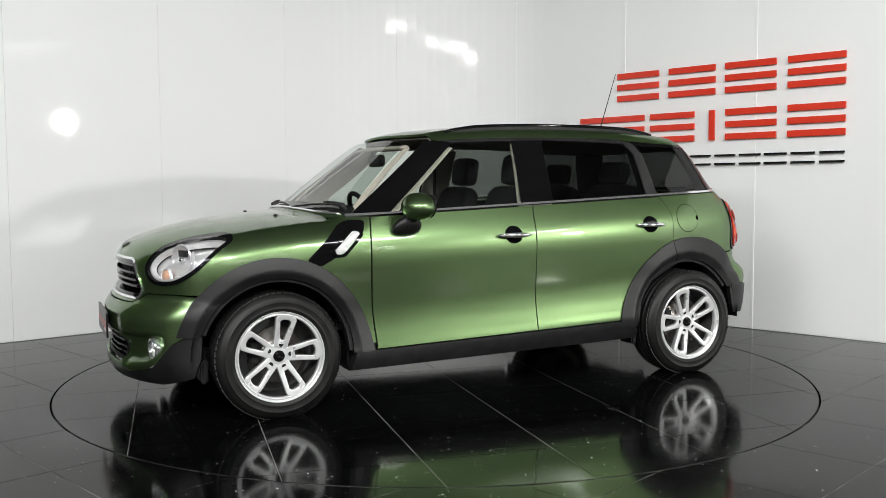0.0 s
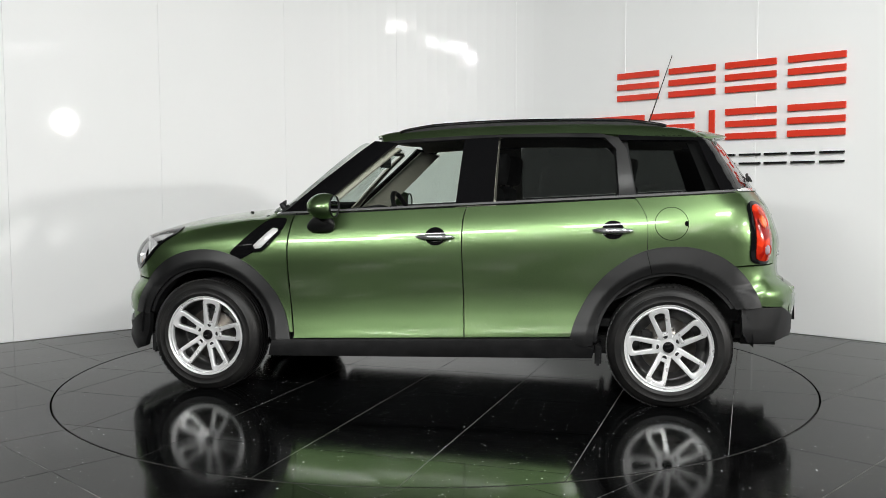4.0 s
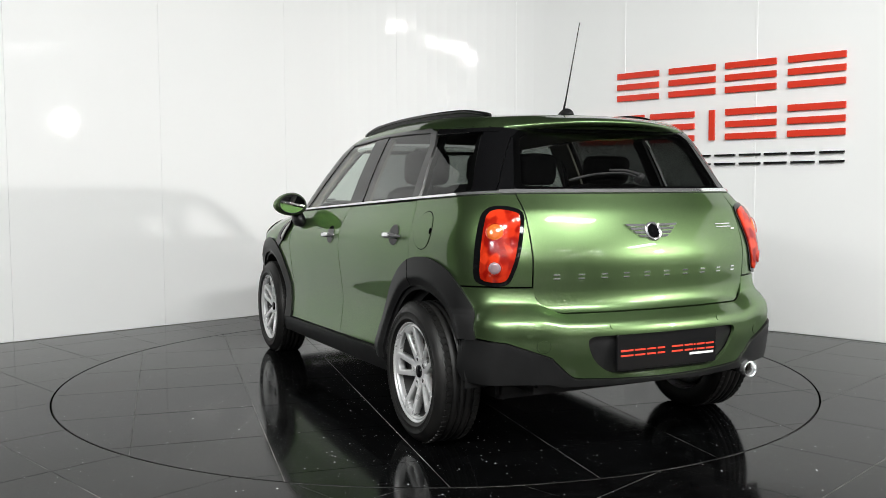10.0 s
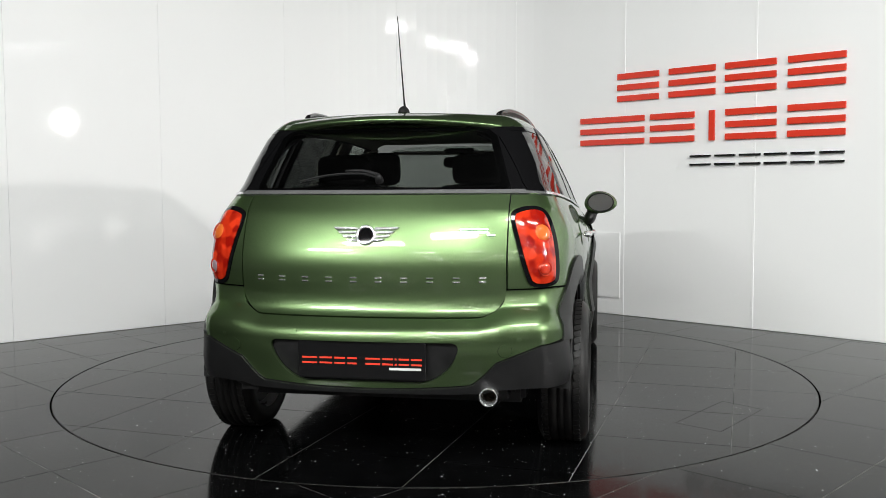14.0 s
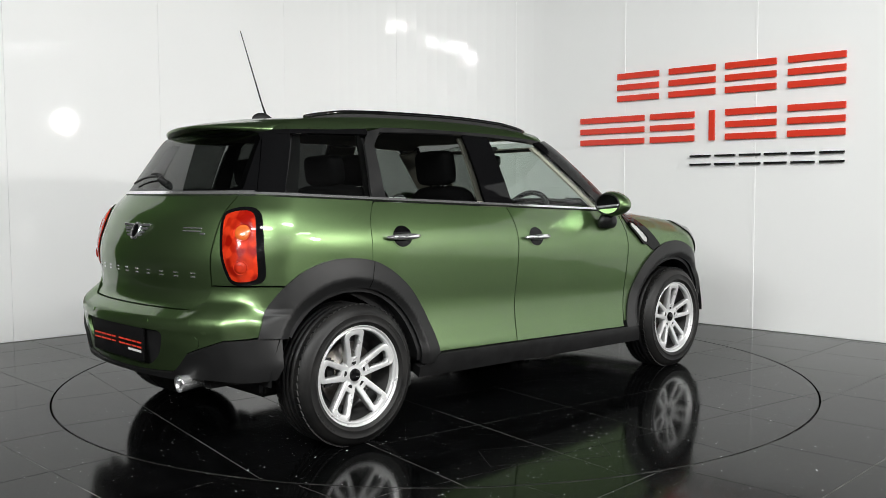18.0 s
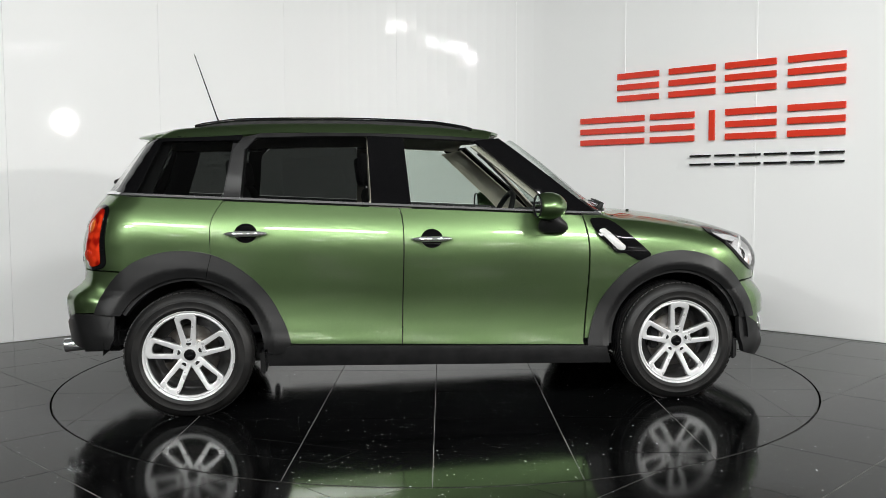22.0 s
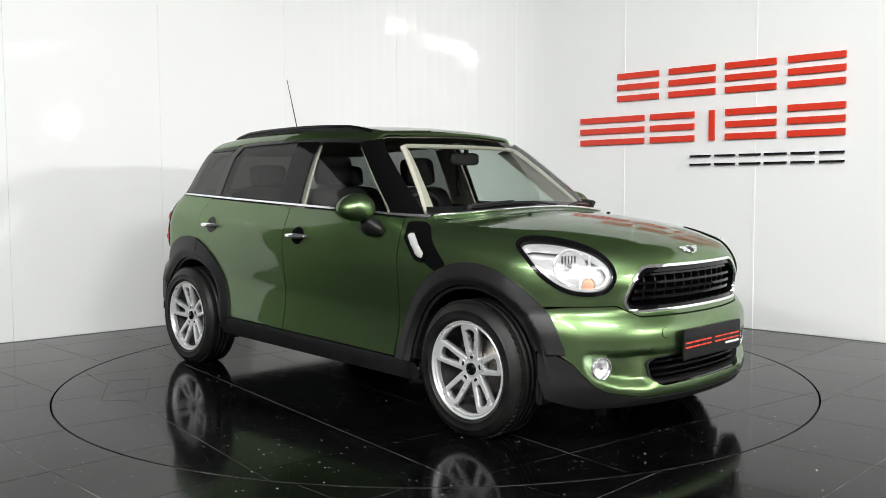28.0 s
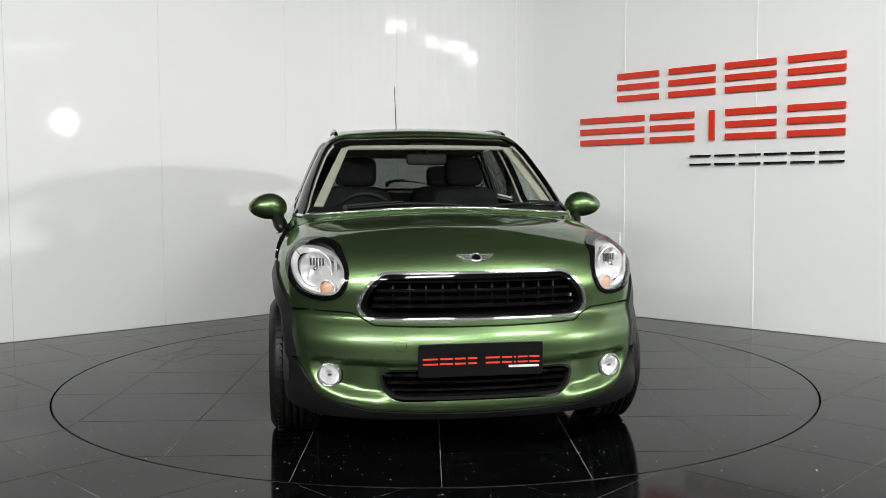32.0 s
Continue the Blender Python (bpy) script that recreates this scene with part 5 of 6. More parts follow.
# ---------------------------------------------------------------- badges and bars
def wing_badge(name, m, scale):
    badge = new(name, None)
    badge.parent = car
    badge["label"] = "chrome winged badge with black centre"
    t = m @ Matrix.Scale(scale, 4)
    part("badge_ring", moved(lathe([(0.030, 0.0), (0.031, 0.008), (0.036, 0.011), (0.042, 0.008), (0.043, -0.003)], 40), t @ Matrix.Rotation(radians(90), 4, "X")), CHROME, badge, "", True)
    part("badge_centre", moved(lathe([(0.0, 0.006), (0.031, 0.005)], 32), t @ Matrix.Rotation(radians(90), 4, "X")), GLOSS_BLACK, badge, "black disc", True)
    for s in (1, -1):
        for k, (x1, z0, z1) in enumerate(((0.140, 0.022, 0.036), (0.122, 0.005, 0.019), (0.103, -0.012, 0.002), (0.082, -0.027, -0.015))):
            x0 = 0.036
            pts = [(s * x0, z0), (s * (x1 - 0.012), z0 + 0.002), (s * x1, z1), (s * x0, z1 - 0.002)]
            part("wing_feather", moved(prism(pts if s > 0 else pts[::-1], -0.002, 0.006, 0.0015), t), CHROME, badge)


wing_badge("rear_badge", on_surface((0.004, 0.962), on_back, 0.001), 1.0)
wing_badge("front_badge", on_surface((0.004, 0.855), on_front, 0.002), 0.58)
for k in range(10):
    y = 0.470 - k * 0.1045
    m = on_surface((y, 0.784), on_back, 0.0)
    bm = prism([(-0.014, -0.011), (0.014, -0.011), (0.014, -0.005), (-0.014, -0.005)], 0, 0.004, 0.001)
    part("chrome_bar", moved(bm, m), CHROME, car, "small chrome bar on the tailgate")
    bm = prism([(-0.014, 0.005), (0.014, 0.005), (0.014, 0.011), (-0.014, 0.011)], 0, 0.004, 0.001)
    part("chrome_bar", moved(bm, m), CHROME, car, "small chrome bar on the tailgate")
m_ = on_surface((-0.435, 0.978), on_back, 0.0)
for x0, x1, z0, z1 in ((-0.06, 0.055, 0.004, 0.010), (-0.06, 0.055, -0.010, -0.004), (0.05, 0.08, -0.022, -0.014)):
    part("chrome_bar", moved(prism([(x0, z0), (x1, z0), (x1, z1), (x0, z1)], 0, 0.004, 0.001), m_), CHROME, car, "slim chrome bar on the tailgate")


# ---------------------------------------------------------------- side details
SCUTTLE = [(0.815, 0.985), (0.905, 0.985), (0.955, 0.965), (1.150, 0.788), (1.085, 0.752), (1.012, 0.790), (0.832, 0.925)]
REPEATER = [(0.856, 0.932), (0.893, 0.938), (1.008, 0.838), (0.995, 0.808), (0.95, 0.813), (0.848, 0.912)]


def build_side_details(sign):
    pr = on_side(sign)
    scuttle = new("side_scuttle", None)
    scuttle.parent = car
    scuttle["label"] = "gloss black side scuttle with white repeater"
    line = corner_round(SCUTTLE, [0.02, 0.03, 0.03, 0.03, 0.03, 0.02, 0.02])
    panel("scuttle_body", line, pr, GLOSS_BLACK, scuttle, step=0.03, off=0.006, depth=0.01, label="gloss black trim")
    rep = inset(corner_round(REPEATER, 0.014), 0.006)
    panel("repeater_frame", inset(rep, -0.016), pr, GLOSS_BLACK, scuttle, holes=[inset(rep, -0.002)], step=0.02, off=0.016, depth=0.014)
    panel("repeater_lens", inset(rep, 0.001), pr, WHITE_LENS, scuttle, step=0.02, off=0.009, depth=0.01, crown=0.008, label="white side repeater")
    # door handles
    for x, z in ((-0.053, 0.890), (-1.006, 0.928)):
        handle = new("door_handle", None)
        handle.parent = car
        handle["label"] = "chrome door handle over a round recess"
        ring = [(x + 0.064 * math.cos(a), z + 0.001 + 0.056 * math.sin(a)) for a in np.linspace(0, 2 * math.pi, 36, endpoint=False)]
        panel("recess", ring, pr, PAINT, handle, step=0.02, off=0.0016, depth=0.003)
        # flat black disc: the shade of the green hollow, painted on
        bowl = [(x + 0.057 * math.cos(a), z + 0.001 + 0.049 * math.sin(a)) for a in np.linspace(0, 2 * math.pi, 36, endpoint=False)]
        panel("recess_bowl", bowl, pr, GLOSS_BLACK, handle, step=0.02, off=0.003, depth=0.0, label="flat black disc standing in for the hollow's shade")
        y = pr(np.array([(x, z)]))[0][1]
        xs = np.linspace(-0.108, 0.108, 17)
        pts = [(x + q, y + sign * (0.012 + 0.026 * (1 - (q / 0.108) ** 2)), z + 0.002 * q) for q in xs]
        rad = [0.004 + 0.011 * (1 - abs(q / 0.108) ** 3) for q in xs]
        part("grip", tube(pts, rad, 12), CHROME, handle, "chrome grip", True)
    # mirror
    mirror = new("door_mirror", None)
    mirror.parent = car
    mirror["label"] = "green door mirror on a black foot"
    bm = bmesh.new()
    bmesh.ops.create_uvsphere(bm, u_segments=40, v_segments=24, radius=1.0)
    for v in bm.verts:
        x, y, z = v.co
        x = max(x, -0.62)
        v.co = Vector((0.556 + 0.094 * x, sign * (0.912 + 0.106 * y * (1 - 0.10 * z)), 1.058 + 0.073 * z * (1 - 0.12 * y)))
    bmesh.ops.recalc_face_normals(bm, faces=bm.faces)
    part("mirror_shell", bm, PAINT, mirror, "green metallic shell", True)
    bm = bmesh.new()
    bmesh.ops.create_circle(bm, cap_ends=True, radius=1.0, segments=40)
    for v in bm.verts:
        v.co = Vector((0.4965, sign * (0.912 + 0.078 * v.co.x), 1.058 + 0.054 * v.co.y))
    bmesh.ops.recalc_face_normals(bm, faces=bm.faces)
    part("mirror_glass", bm, mat("mirror_glass", (0.85, 0.87, 0.88), 0.02, 1.0), mirror, "mirror glass")
    bm = bmesh.new()
    ring = []
    for k in range(40):
        a = 2 * math.pi * k / 40
        ring.append([bm.verts.new((0.4975 - d, sign * (0.912 + (0.078 + e) * math.cos(a)), 1.058 + (0.054 + e) * math.sin(a))) for d, e in ((0, 0), (0.006, 0.002), (0.006, 0.006), (0.0, 0.008))])
    for k in range(40):
        a, b = ring[k], ring[(k + 1) % 40]
        for i in range(3):
            bm.faces.new((a[i], a[i + 1], b[i + 1], b[i]))
    bmesh.ops.recalc_face_normals(bm, faces=bm.faces)
    part("mirror_rim", bm, MATT_BLACK, mirror, "black rim", True)
    bm = bmesh.new()
    bmesh.ops.create_uvsphere(bm, u_segments=28, v_segments=16, radius=1.0)
    for v in bm.verts:
        x, y, z = v.co
        v.co = Vector((0.594 + 0.078 * x * (1 - 0.35 * z) - 0.012 * z, sign * (0.845 + 0.040 * y + 0.014 * z), 0.962 + 0.058 * max(z, -0.85)))
    part("mirror_foot", bm, CLAD, mirror, "black plastic foot", True)
    part("mirror_neck", tube([(0.580, sign * 0.852, 0.985), (0.566, sign * 0.875, 1.022)], [0.036, 0.034], 16), CLAD, mirror, "", True)
    # roof rail
    rail = new("roof_rail", None)
    rail.parent = car
    rail["label"] = "low black roof rail"
    xs = np.linspace(0.215, -1.29, 40)
    top = on_top(np.stack([xs, np.full(40, sign * 0.515) - sign * 0.055 * np.clip((-xs - 0.6) / 0.7, 0, 1) ** 2], 1))
    rise = 0.003 + 0.018 * np.clip(np.minimum((0.215 - xs) / 0.2, (xs + 1.29) / 0.2), 0, 1) ** 0.6
    bm = tube([(p[0], p[1], p[2] + r) for p, r in zip(top, rise)], 0.0105, 10)
    part("rail_bar", bm, GLOSS_BLACK, rail, "", True)
    bm = bmesh.new()
    lows = [[bm.verts.new((p[0], p[1] + d, p[2] + h)) for d, h in ((-0.006, -0.01), (-0.006, r), (0.006, r), (0.006, -0.01))] for p, r in zip(top, rise)]
    for a, b in zip(lows, lows[1:]):
        for i in range(3):
            bm.faces.new((a[i], a[i + 1], b[i + 1], b[i]))
    bmesh.ops.recalc_face_normals(bm, faces=bm.faces)
    part("rail_skirt", bm, MATT_BLACK, rail)
    # tow and jacking caps, parking sensors
    for (yy, zz), prj, r in (((sign * 0.566, 0.508), on_back, 0.026),) + ((((-0.33), 0.505), on_front, 0.024),) * (sign < 0):
        for e, mm, o in ((r + 0.0015, DARK_GAP, 0.0008), (r, PAINT, 0.0022)):
            line = [(yy + e * math.cos(a), zz + e * math.sin(a)) for a in np.linspace(0, 2 * math.pi, 32, endpoint=False)]
            panel("tow_cap", line, prj, mm, car, step=0.03, off=o, depth=0.002, label="round cover in the bumper")
    for yy in (0.28, 0.62):
        line = [(sign * yy + 0.010 * math.cos(a), 0.582 - 0.03 * (yy > 0.5) + 0.010 * math.sin(a)) for a in np.linspace(0, 2 * math.pi, 20, endpoint=False)]
        panel("parking_sensor", line, on_back, PAINT, car, step=0.02, off=0.003, depth=0.004, label="small round parking sensor")


build_side_details(1)
build_side_details(-1)
# fuel flap on the car's left
for e_, mm_, o_ in ((0.0870, DARK_GAP, 0.0006), (0.0835, PAINT, 0.002)):
    line_ = [(-1.306 + e_ * math.cos(a), 0.962 + e_ * math.sin(a)) for a in np.linspace(0, 2 * math.pi, 48, endpoint=False)]
    panel("fuel_flap", line_, on_side(1), mm_, car, step=0.03, off=o_, depth=0.002, label="round fuel flap")
line_ = [(-1.382 + 0.010 * math.cos(a), 0.962 + 0.014 * math.sin(a)) for a in np.linspace(0, 2 * math.pi, 20, endpoint=False)]
panel("flap_notch", line_, on_side(1), DARK_GAP, car, step=0.02, off=0.003, depth=0.001, label="finger notch of the fuel flap")


# ---------------------------------------------------------------- top details
def build_top_details():
    # spoiler over the rear window
    rows = []
    ys = np.linspace(-0.50, 0.50, 27)
    verts, faces = [], []
    for y in ys:
        x_end = -1.662 + 0.65 * y * y
        base = on_top(np.array([(-1.47 + 0.05 * y * y, y)]))[0]
        tip_z = 1.455 - 0.10 * y * y
        mid = ((base[0] + x_end) / 2, (base[2] + tip_z) / 2 + 0.002)
        prof = [(base[0], base[2] + 0.0005), (mid[0], mid[1]), (x_end + 0.012, tip_z + 0.001), (x_end, tip_z - 0.008), (x_end + 0.012, tip_z - 0.016), (base[0] - 0.06, base[2] - 0.055)]
        rows.append([(x, y, z) for x, z in prof])
    for r in rows:
        verts += r
    m = 6
    for i in range(len(ys) - 1):
        for j in range(m - 1):
            faces.append((i * m + j, i * m + j + 1, (i + 1) * m + j + 1, (i + 1) * m + j))
    faces += [tuple(range(m - 1, -1, -1)), tuple((len(ys) - 1) * m + j for j in range(m))]
    sp = shape("spoiler", verts, faces, PAINT, car, "green roof spoiler over the rear window", True)
    bm = bmesh.new()
    bm.from_mesh(sp.data)
    bmesh.ops.recalc_face_normals(bm, faces=bm.faces)
    bm.to_mesh(sp.data)
    bm.free()
    # aerial
    aerial = new("aerial", None)
    aerial.parent = car
    aerial["label"] = "thin black roof aerial on a small foot"
    base = on_top(np.array([(-1.225, 0.0)]))[0]
    bm = bmesh.new()
    bmesh.ops.create_uvsphere(bm, u_segments=24, v_segments=12, radius=1.0)
    for v in bm.verts:
        v.co = Vector((base[0] + 0.062 * v.co.x, 0.026 * v.co.y, base[2] + max(0, v.co.z) * 0.036 * (1 - 0.35 * max(0, v.co.x)) - 0.004))
    part("aerial_foot", bm, MATT_BLACK, aerial, "", True)
    part("aerial_rod", tube([(-1.205, 0, base[2] + 0.02), (-1.225, 0, base[2] + 0.07), (-1.345, 0, 1.945)], [0.006, 0.004, 0.0022], 8), MATT_BLACK, aerial, "", True)
    # wipers
    def blade(points, lift, name, project):
        wiper = new(name, None)
        wiper.parent = car
        wiper["label"] = "black wiper arm and blade"
        p = project(np.array(smooth_line(points, 6)))
        n = normals(p)
        q = p + n * lift
        part("wiper_blade", tube([tuple(v) for v in q], 0.0055, 6), MATT_BLACK, wiper)
        half = q[len(q) // 2 :]
        part("wiper_arm", tube([tuple(v + np.array((0, 0, 0.012))) for v in half], [0.005 + 0.006 * k / len(half) for k in range(len(half))], 8), MATT_BLACK, wiper, "", True)
        end = q[-1]
        part("wiper_pivot", moved(lathe([(0.0, 0.022), (0.012, 0.02), (0.016, 0.0), (0.018, -0.02)], 16), Matrix.Translation(Vector(end)) @ Vector((0, 1, 0)).rotation_difference(Vector(n[-1])).to_matrix().to_4x4()), MATT_BLACK, wiper, "", True)
    blade([(0.12, 1.050), (-0.10, 1.064), (-0.30, 1.056), (-0.50, 1.040)], 0.012, "wiper", on_front)
    blade([(0.22, 1.042), (0.40, 1.058), (0.55, 1.058), (0.66, 1.045)], 0.012, "wiper", on_front)
    blade([(0.33, 1.175), (0.20, 1.200), (0.06, 1.205), (-0.02, 1.185)], 0.016, "rear_wiper", on_back)
    # washer jets
    for y, x in ((-0.30, 1.20), (0.40, 1.19)):
        p = on_top(np.array([(x, y)]))[0]
        bm = bmesh.new()
        box(bm, p[0], p[1], p[2] + 0.004, 0.022, 0.016, 0.012, bevel=0.004)
        part("washer_jet", bm, MATT_BLACK, car, "small black washer jet")
    # exhaust
    pipe = new("exhaust", None)
    pipe.parent = car
    pipe["label"] = "round chrome exhaust tip"
    at = Matrix.Translation((-1.975, -0.505, 0.328)) @ Matrix.Rotation(radians(90), 4, "Z") @ Matrix.Rotation(radians(-4), 4, "X")
    part("tip", moved(lathe([(0.030, -0.20), (0.034, -0.10), (0.036, 0.0), (0.0375, 0.006), (0.036, 0.010), (0.032, 0.006), (0.031, -0.1)], 36), at), CHROME, pipe, "polished pipe end", True)
    part("pipe_inside", moved(lathe([(0.0, -0.09), (0.031, -0.09), (0.031, -0.04)], 24), at), mat("soot", (0.02, 0.012, 0.006), 0.9), pipe)
    # cowl strip and mud flaps
    ys = np.linspace(-0.70, 0.70, 40)
    line = np.stack([1.052 - 0.22 * ys**2 - 0.03 * (ys / 0.7) ** 6, ys], 1)
    foot = on_top(line)
    part("cowl_strip", tube([tuple(q + k * 0.007) for q, k in zip(foot, normals(foot))], 0.0065, 10), CHROME, car, "chrome strip at the foot of the windscreen", True)
    line2 = np.stack([1.010 - 0.22 * ys**2 - 0.03 * (ys / 0.7) ** 6, ys], 1)
    strip_on("cowl_panel", line2, 0.07, on_top, MATT_BLACK, car, off=-0.004, depth=0.02, label="black scuttle panel under the wipers")
    for sx, sign in ((-0.93, 1), (-0.93, -1), (0.90, 1), (0.90, -1), (1.655, 1), (1.655, -1)):
        bm = bmesh.new()
        box(bm, sx, sign * 0.72, 0.255, 0.035, 0.14, 0.12, bevel=0.01)
        part("mud_flap", bm, MATT_BLACK, car, "black wheel well flap")


build_top_details()


# ---------------------------------------------------------------- cabin
def cushion(name, cx, cy, cz, sx, sy, sz, tilt, material, parent, label="", round_=0.04):
    bm = bmesh.new()
    box(bm, 0, 0, 0, sx, sy, sz)
    bmesh.ops.subdivide_edges(bm, edges=bm.edges[:], cuts=5, use_grid_fill=True)
    for v in bm.verts:
        q = Vector((v.co.x / sx * 2, v.co.y / sy * 2, v.co.z / sz * 2))
        p = 5.0
        k = (abs(q.x) ** p + abs(q.y) ** p + abs(q.z) ** p) ** (1 / p)
        mx = max(abs(q.x), abs(q.y), abs(q.z))
        v.co = v.co * (mx / k if k else 1)
    bm.transform(Matrix.Translation((cx, cy, cz)) @ Matrix.Rotation(radians(tilt), 4, "Y"))
    return part(name, bm, material, parent, label, True)


def build_cabin():
    for y in (0.36, -0.36):
        seat = new("front_seat", None)
        seat.parent = car
        seat["label"] = "dark cloth front seat"
        cushion("seat_base", 0.10, y, 0.60, 0.52, 0.50, 0.16, -6, FABRIC, seat)
        cushion("backrest", -0.24, y, 0.88, 0.13, 0.47, 0.58, -14, FABRIC, seat)
        cushion("headrest", -0.345, y, 1.265, 0.10, 0.26, 0.19, -8, FABRIC, seat, "rounded headrest")
        for d in (-0.05, 0.05):
            part("headrest_post", tube([(-0.32, y + d, 1.12), (-0.34, y + d, 1.20)], 0.007, 8), CHROME, seat)
    bench = new("rear_seat", None)
    bench.parent = car
    bench["label"] = "dark cloth rear seat row"
    for y in (0.36, -0.36):
        cushion("seat_base", -0.68, y, 0.60, 0.50, 0.58, 0.16, -4, FABRIC, bench)
        cushion("backrest", -1.02, y, 0.90, 0.13, 0.58, 0.56, -16, FABRIC, bench)
        cushion("headrest", -1.09, y * 0.95, 1.245, 0.09, 0.26, 0.15, -8, FABRIC, bench)
    # dashboard, drawn over the cabin's width
    bm = bmesh.new()
    prof = [(0.42, 0.55), (0.46, 0.92), (0.50, 0.99), (0.62, 1.015), (0.80, 1.01), (0.92, 0.985), (0.95, 0.6)]
    rows = []
    for y in np.linspace(-0.69, 0.69, 23):
        hump = 0.030 * math.exp(-((y + 0.37) / 0.16) ** 2) + 0.02 * math.exp(-(y / 0.15) ** 2)
        rows.append([bm.verts.new((x - 0.22 * y * y * (x > 0.6), y, z + hump * (0.45 < x < 0.7))) for x, z in prof])
    for a, b in zip(rows, rows[1:]):
        for i in range(len(prof) - 1):
            bm.faces.new((a[i], a[i + 1], b[i + 1], b[i]))
    bmesh.ops.recalc_face_normals(bm, faces=bm.faces)
    dash = part("dashboard", bm, MATT_BLACK, car, "dark grey dashboard", True)
    wheel = new("steering_wheel", None)
    wheel.parent = car
    wheel["label"] = "three-spoke black steering wheel"
    at = Matrix.Translation((0.40, -0.365, 0.955)) @ Matrix.Rotation(radians(24), 4, "Y")
    ring = [at @ Vector((0, 0.185 * math.cos(a), 0.185 * math.sin(a))) for a in np.linspace(0, 2 * math.pi, 48, endpoint=False)]
    part("wheel_rim", tube(ring, 0.016, 10, True), MATT_BLACK, wheel, "", True)
    for a in (0, 180, 270):
        q = Vector((0, 0.175 * math.cos(radians(a)), 0.175 * math.sin(radians(a))))
        part("wheel_spoke", tube([at @ (q * 0.2), at @ q], [0.03, 0.014], 8), MATT_BLACK, wheel)
    bm = bmesh.new()
    bmesh.ops.create_uvsphere(bm, u_segments=20, v_segments=12, radius=1.0)
    for v in bm.verts:
        v.co = Vector((v.co.x * 0.03, v.co.y * 0.065, v.co.z * 0.06))
    part("horn_pad", moved(bm, at), MATT_BLACK, wheel, "", True)
    mirror = new("interior_mirror", None)
    mirror.parent = car
    mirror["label"] = "black rear-view mirror under the roof"
    cushion("mirror_body", 0.445, 0.0, 1.325, 0.035, 0.235, 0.075, 0, MATT_BLACK, mirror)
    part("mirror_stalk", tube([(0.46, 0, 1.35), (0.475, 0, 1.42)], 0.014, 10), MATT_BLACK, mirror)
    bm = bmesh.new()
    box(bm, 0.405, 0.0, 1.40, 0.10, 0.20, 0.03, bevel=0.01)
    part("sensor_box", bm, MATT_BLACK, mirror)
    # headliner, pillar trims and door cards just inside the skin
    rnd = Up((-0.55, 0, 0.55))
    pr = on_side(1)
    xs = np.linspace(0.30, -1.42, 24)
    side = pr(np.stack([xs, ROOF_EDGE(xs) - 0.004], 1))
    ys = np.linspace(0, 0.50, 10)
    screen = on_top(np.stack([0.425 - 0.22 * ys**2 - 0.05 * (ys / 0.5) ** 4, ys], 1))
    back = on_back(np.array([(y, 1.42) for y in np.linspace(0.44, 0, 8)]))
    half = np.concatenate([screen, side, back])
    ring = np.concatenate([half, half[1:-1][::-1] * np.array([1, -1, 1])])
    panel("headliner", rnd.flat(ring), rnd, CREAM, car, step=0.08, off=-0.03, depth=0.0, label="cream cloth roof lining")
    panel("screen_trim", [(-0.475, 1.414), (0.475, 1.414), (0.45, 1.432), (-0.45, 1.432)], on_front, CREAM, car, step=0.06, off=-0.035, depth=0.01, label="cream edge of the roof lining")
    for sign in (1, -1):
        prs = on_side(sign)
        panel("screen_trim", [(sign * 0.700, 1.05), (sign * 0.640, 1.05), (sign * 0.458, 1.428), (sign * 0.500, 1.416)], on_front, CREAM, car, step=0.05, off=-0.035, depth=0.01, label="cream trim along the windscreen")
        panel("pillar_trim", [(0.85, belt(0.85) + 0.0), (0.62, belt(0.62) + 0.0), (0.20, 1.40), (0.33, 1.435)], prs, CREAM, car, step=0.06, off=-0.03, depth=0.012, label="cream windscreen pillar trim")
        panel("pillar_trim", [(-0.145, belt(-0.145) - 0.02), (-0.37, belt(-0.37) - 0.02), (-0.375, 1.44), (-0.185, 1.44)], prs, CREAM, car, step=0.06, off=-0.035, depth=0.012, label="cream centre pillar trim")
        panel("pillar_trim", [(-1.03, belt(-1.03)), (-1.13, belt(-1.13)), (-1.08, 1.42), (-1.0, 1.42)], prs, MATT_BLACK, car, step=0.06, off=-0.03, depth=0.012, label="dark rear pillar trim")
        panel("pillar_trim", [(-1.50, belt(-1.50)), (-1.66, belt(-1.66)), (-1.54, 1.42), (-1.40, 1.42)], prs, MATT_BLACK, car, step=0.06, off=-0.03, depth=0.012, label="dark tail pillar trim")
        panel("door_card", [(0.78, belt(0.78) - 0.004), (-1.60, belt(-1.60) - 0.004), (-1.55, 0.80), (-0.80, 0.45), (0.76, 0.42)], prs, MATT_BLACK, car, step=0.08, off=-0.05, depth=0.0, label="dark inner door lining")
        belt_line = [(-0.22, sign * 0.62, 1.36), (-0.24, sign * 0.64, 1.25), (-0.25, sign * 0.66, 1.10)]
        part("seat_belt", tube(belt_line, 0.012, 6), MATT_BLACK, car, "dark seat belt")
    bm = bmesh.new()
    box(bm, -0.3, 0, 0.42, 2.5, 1.40, 0.04)
    part("cabin_floor", bm, MATT_BLACK, car, "dark cabin floor")
    bm = bmesh.new()
    box(bm, -1.45, 0, 0.98, 0.60, 1.15, 0.03, bevel=0.01)
    part("parcel_shelf", bm, MATT_BLACK, car, "dark luggage cover")
    bm = bmesh.new()
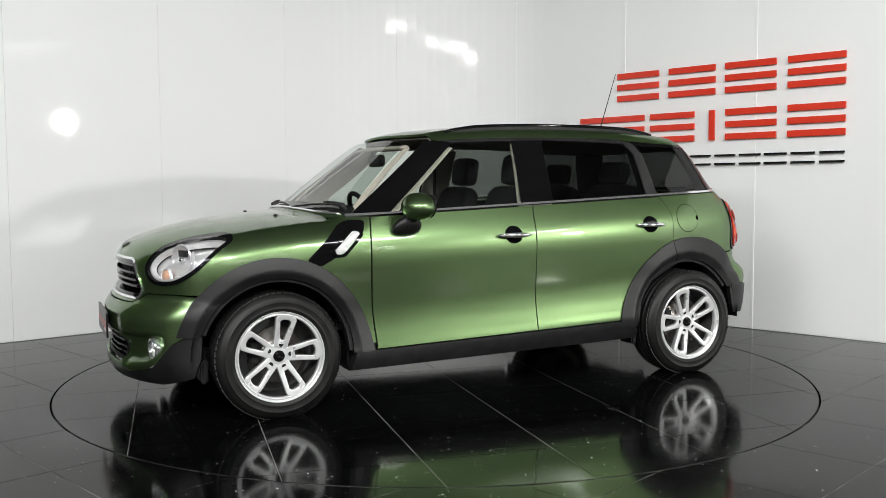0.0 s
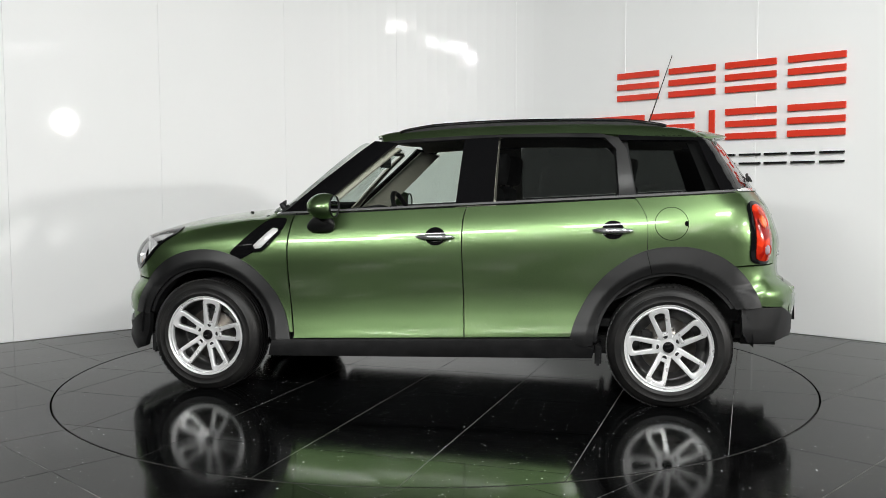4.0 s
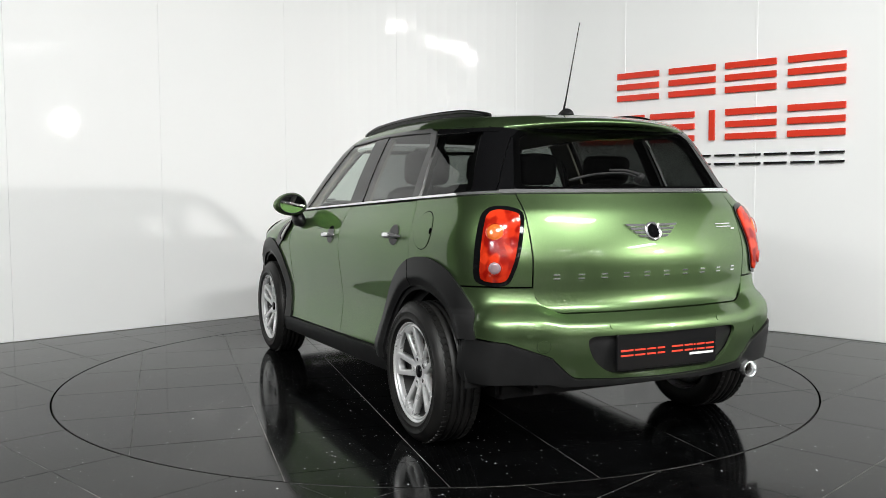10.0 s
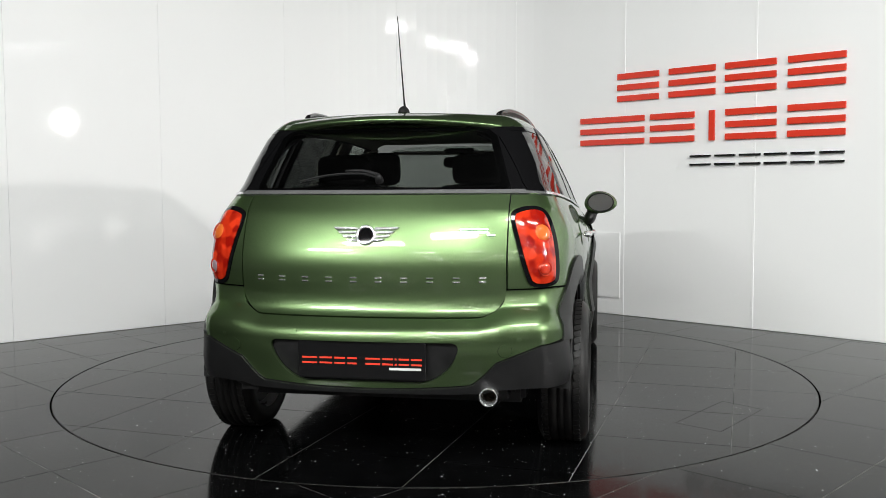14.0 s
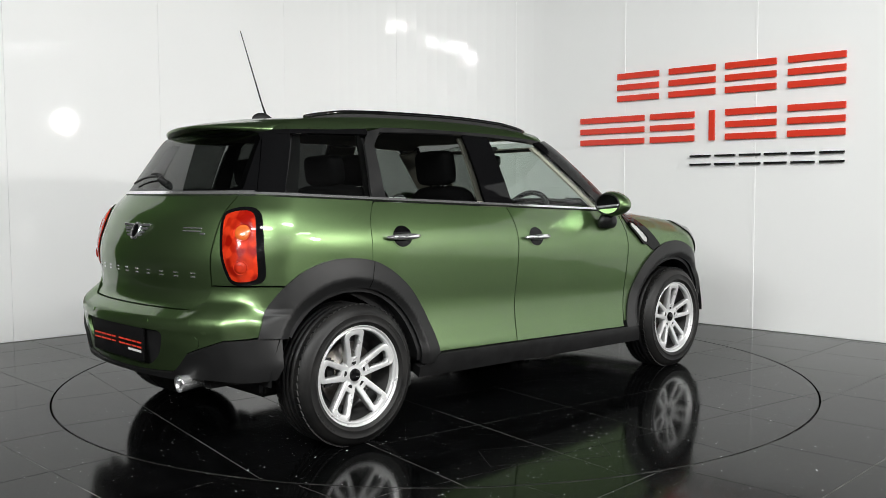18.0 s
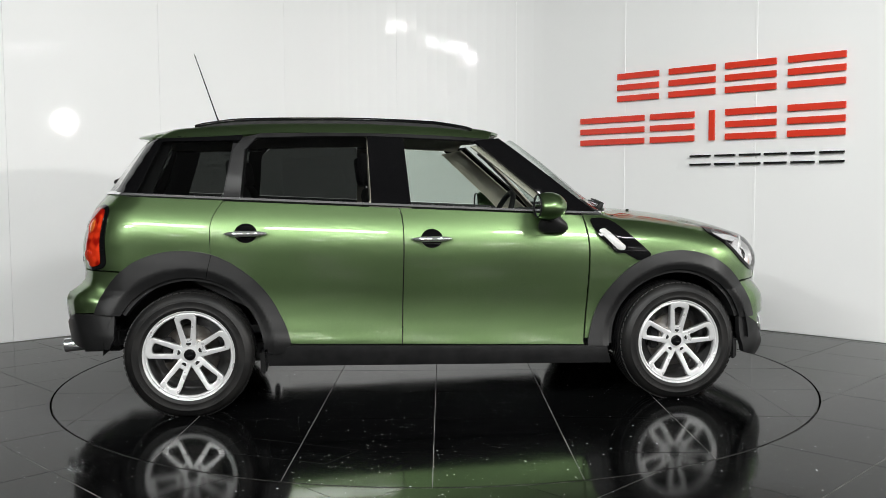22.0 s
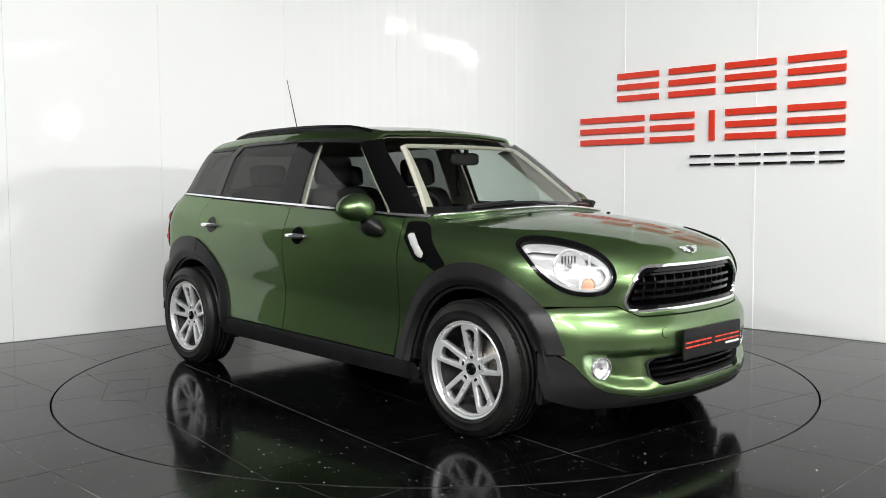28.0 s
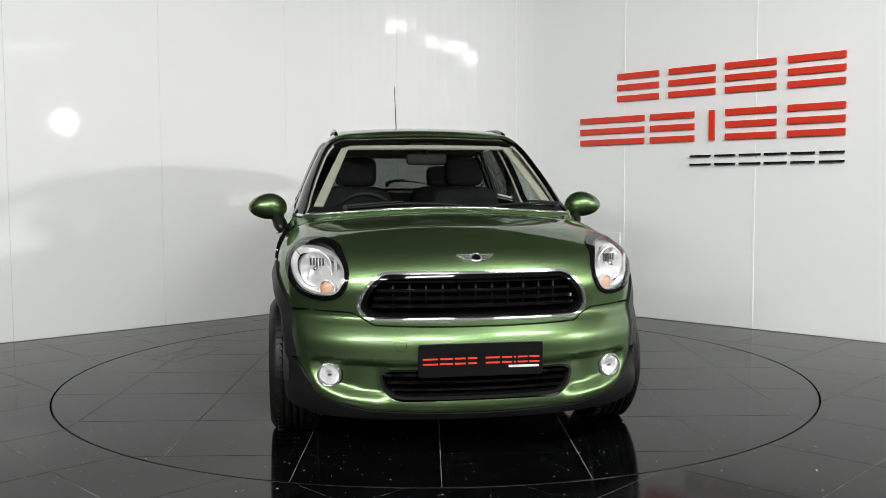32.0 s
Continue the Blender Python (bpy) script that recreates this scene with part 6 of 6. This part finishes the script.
    box(bm, 0.97, 0, 0.75, 0.03, 1.35, 0.5)
    part("bulkhead", bm, DARK_GAP, car, "dark bulkhead")


build_cabin()


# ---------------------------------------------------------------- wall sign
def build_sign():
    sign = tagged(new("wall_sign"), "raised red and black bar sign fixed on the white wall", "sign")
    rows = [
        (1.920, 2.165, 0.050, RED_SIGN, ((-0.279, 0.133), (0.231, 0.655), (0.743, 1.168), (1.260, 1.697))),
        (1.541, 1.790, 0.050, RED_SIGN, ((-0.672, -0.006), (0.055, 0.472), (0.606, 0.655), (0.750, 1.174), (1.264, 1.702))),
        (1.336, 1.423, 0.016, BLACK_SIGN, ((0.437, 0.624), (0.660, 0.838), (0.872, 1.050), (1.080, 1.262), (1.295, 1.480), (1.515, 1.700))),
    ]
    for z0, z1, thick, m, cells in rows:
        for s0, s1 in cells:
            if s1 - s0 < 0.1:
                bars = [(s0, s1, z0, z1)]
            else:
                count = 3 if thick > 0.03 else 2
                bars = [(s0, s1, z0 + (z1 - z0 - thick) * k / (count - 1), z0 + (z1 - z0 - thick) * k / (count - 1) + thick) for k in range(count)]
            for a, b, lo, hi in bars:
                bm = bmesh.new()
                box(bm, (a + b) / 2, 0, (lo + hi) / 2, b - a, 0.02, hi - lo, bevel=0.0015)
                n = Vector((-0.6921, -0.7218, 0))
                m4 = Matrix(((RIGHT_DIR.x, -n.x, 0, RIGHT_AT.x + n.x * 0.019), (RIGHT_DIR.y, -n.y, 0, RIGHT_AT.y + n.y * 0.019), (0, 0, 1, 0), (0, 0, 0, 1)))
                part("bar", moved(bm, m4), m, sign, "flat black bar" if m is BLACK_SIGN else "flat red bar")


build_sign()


# ---------------------------------------------------------------- motion of the table
def motions():
    rows_car, rows_table = [], []
    for k in range(33):
        turn = 204.51 - 8.985 * k + 0.00144 * k * k
        spin = pose(0, 0, 0, 0, 0, turn)
        rows_table.append((float(k), spin))
        rows_car.append((float(k), spin @ pose(-0.0928, -0.1052, 0)))
    walk(car, rows_car)
    walk(turntable, rows_table)


motions()
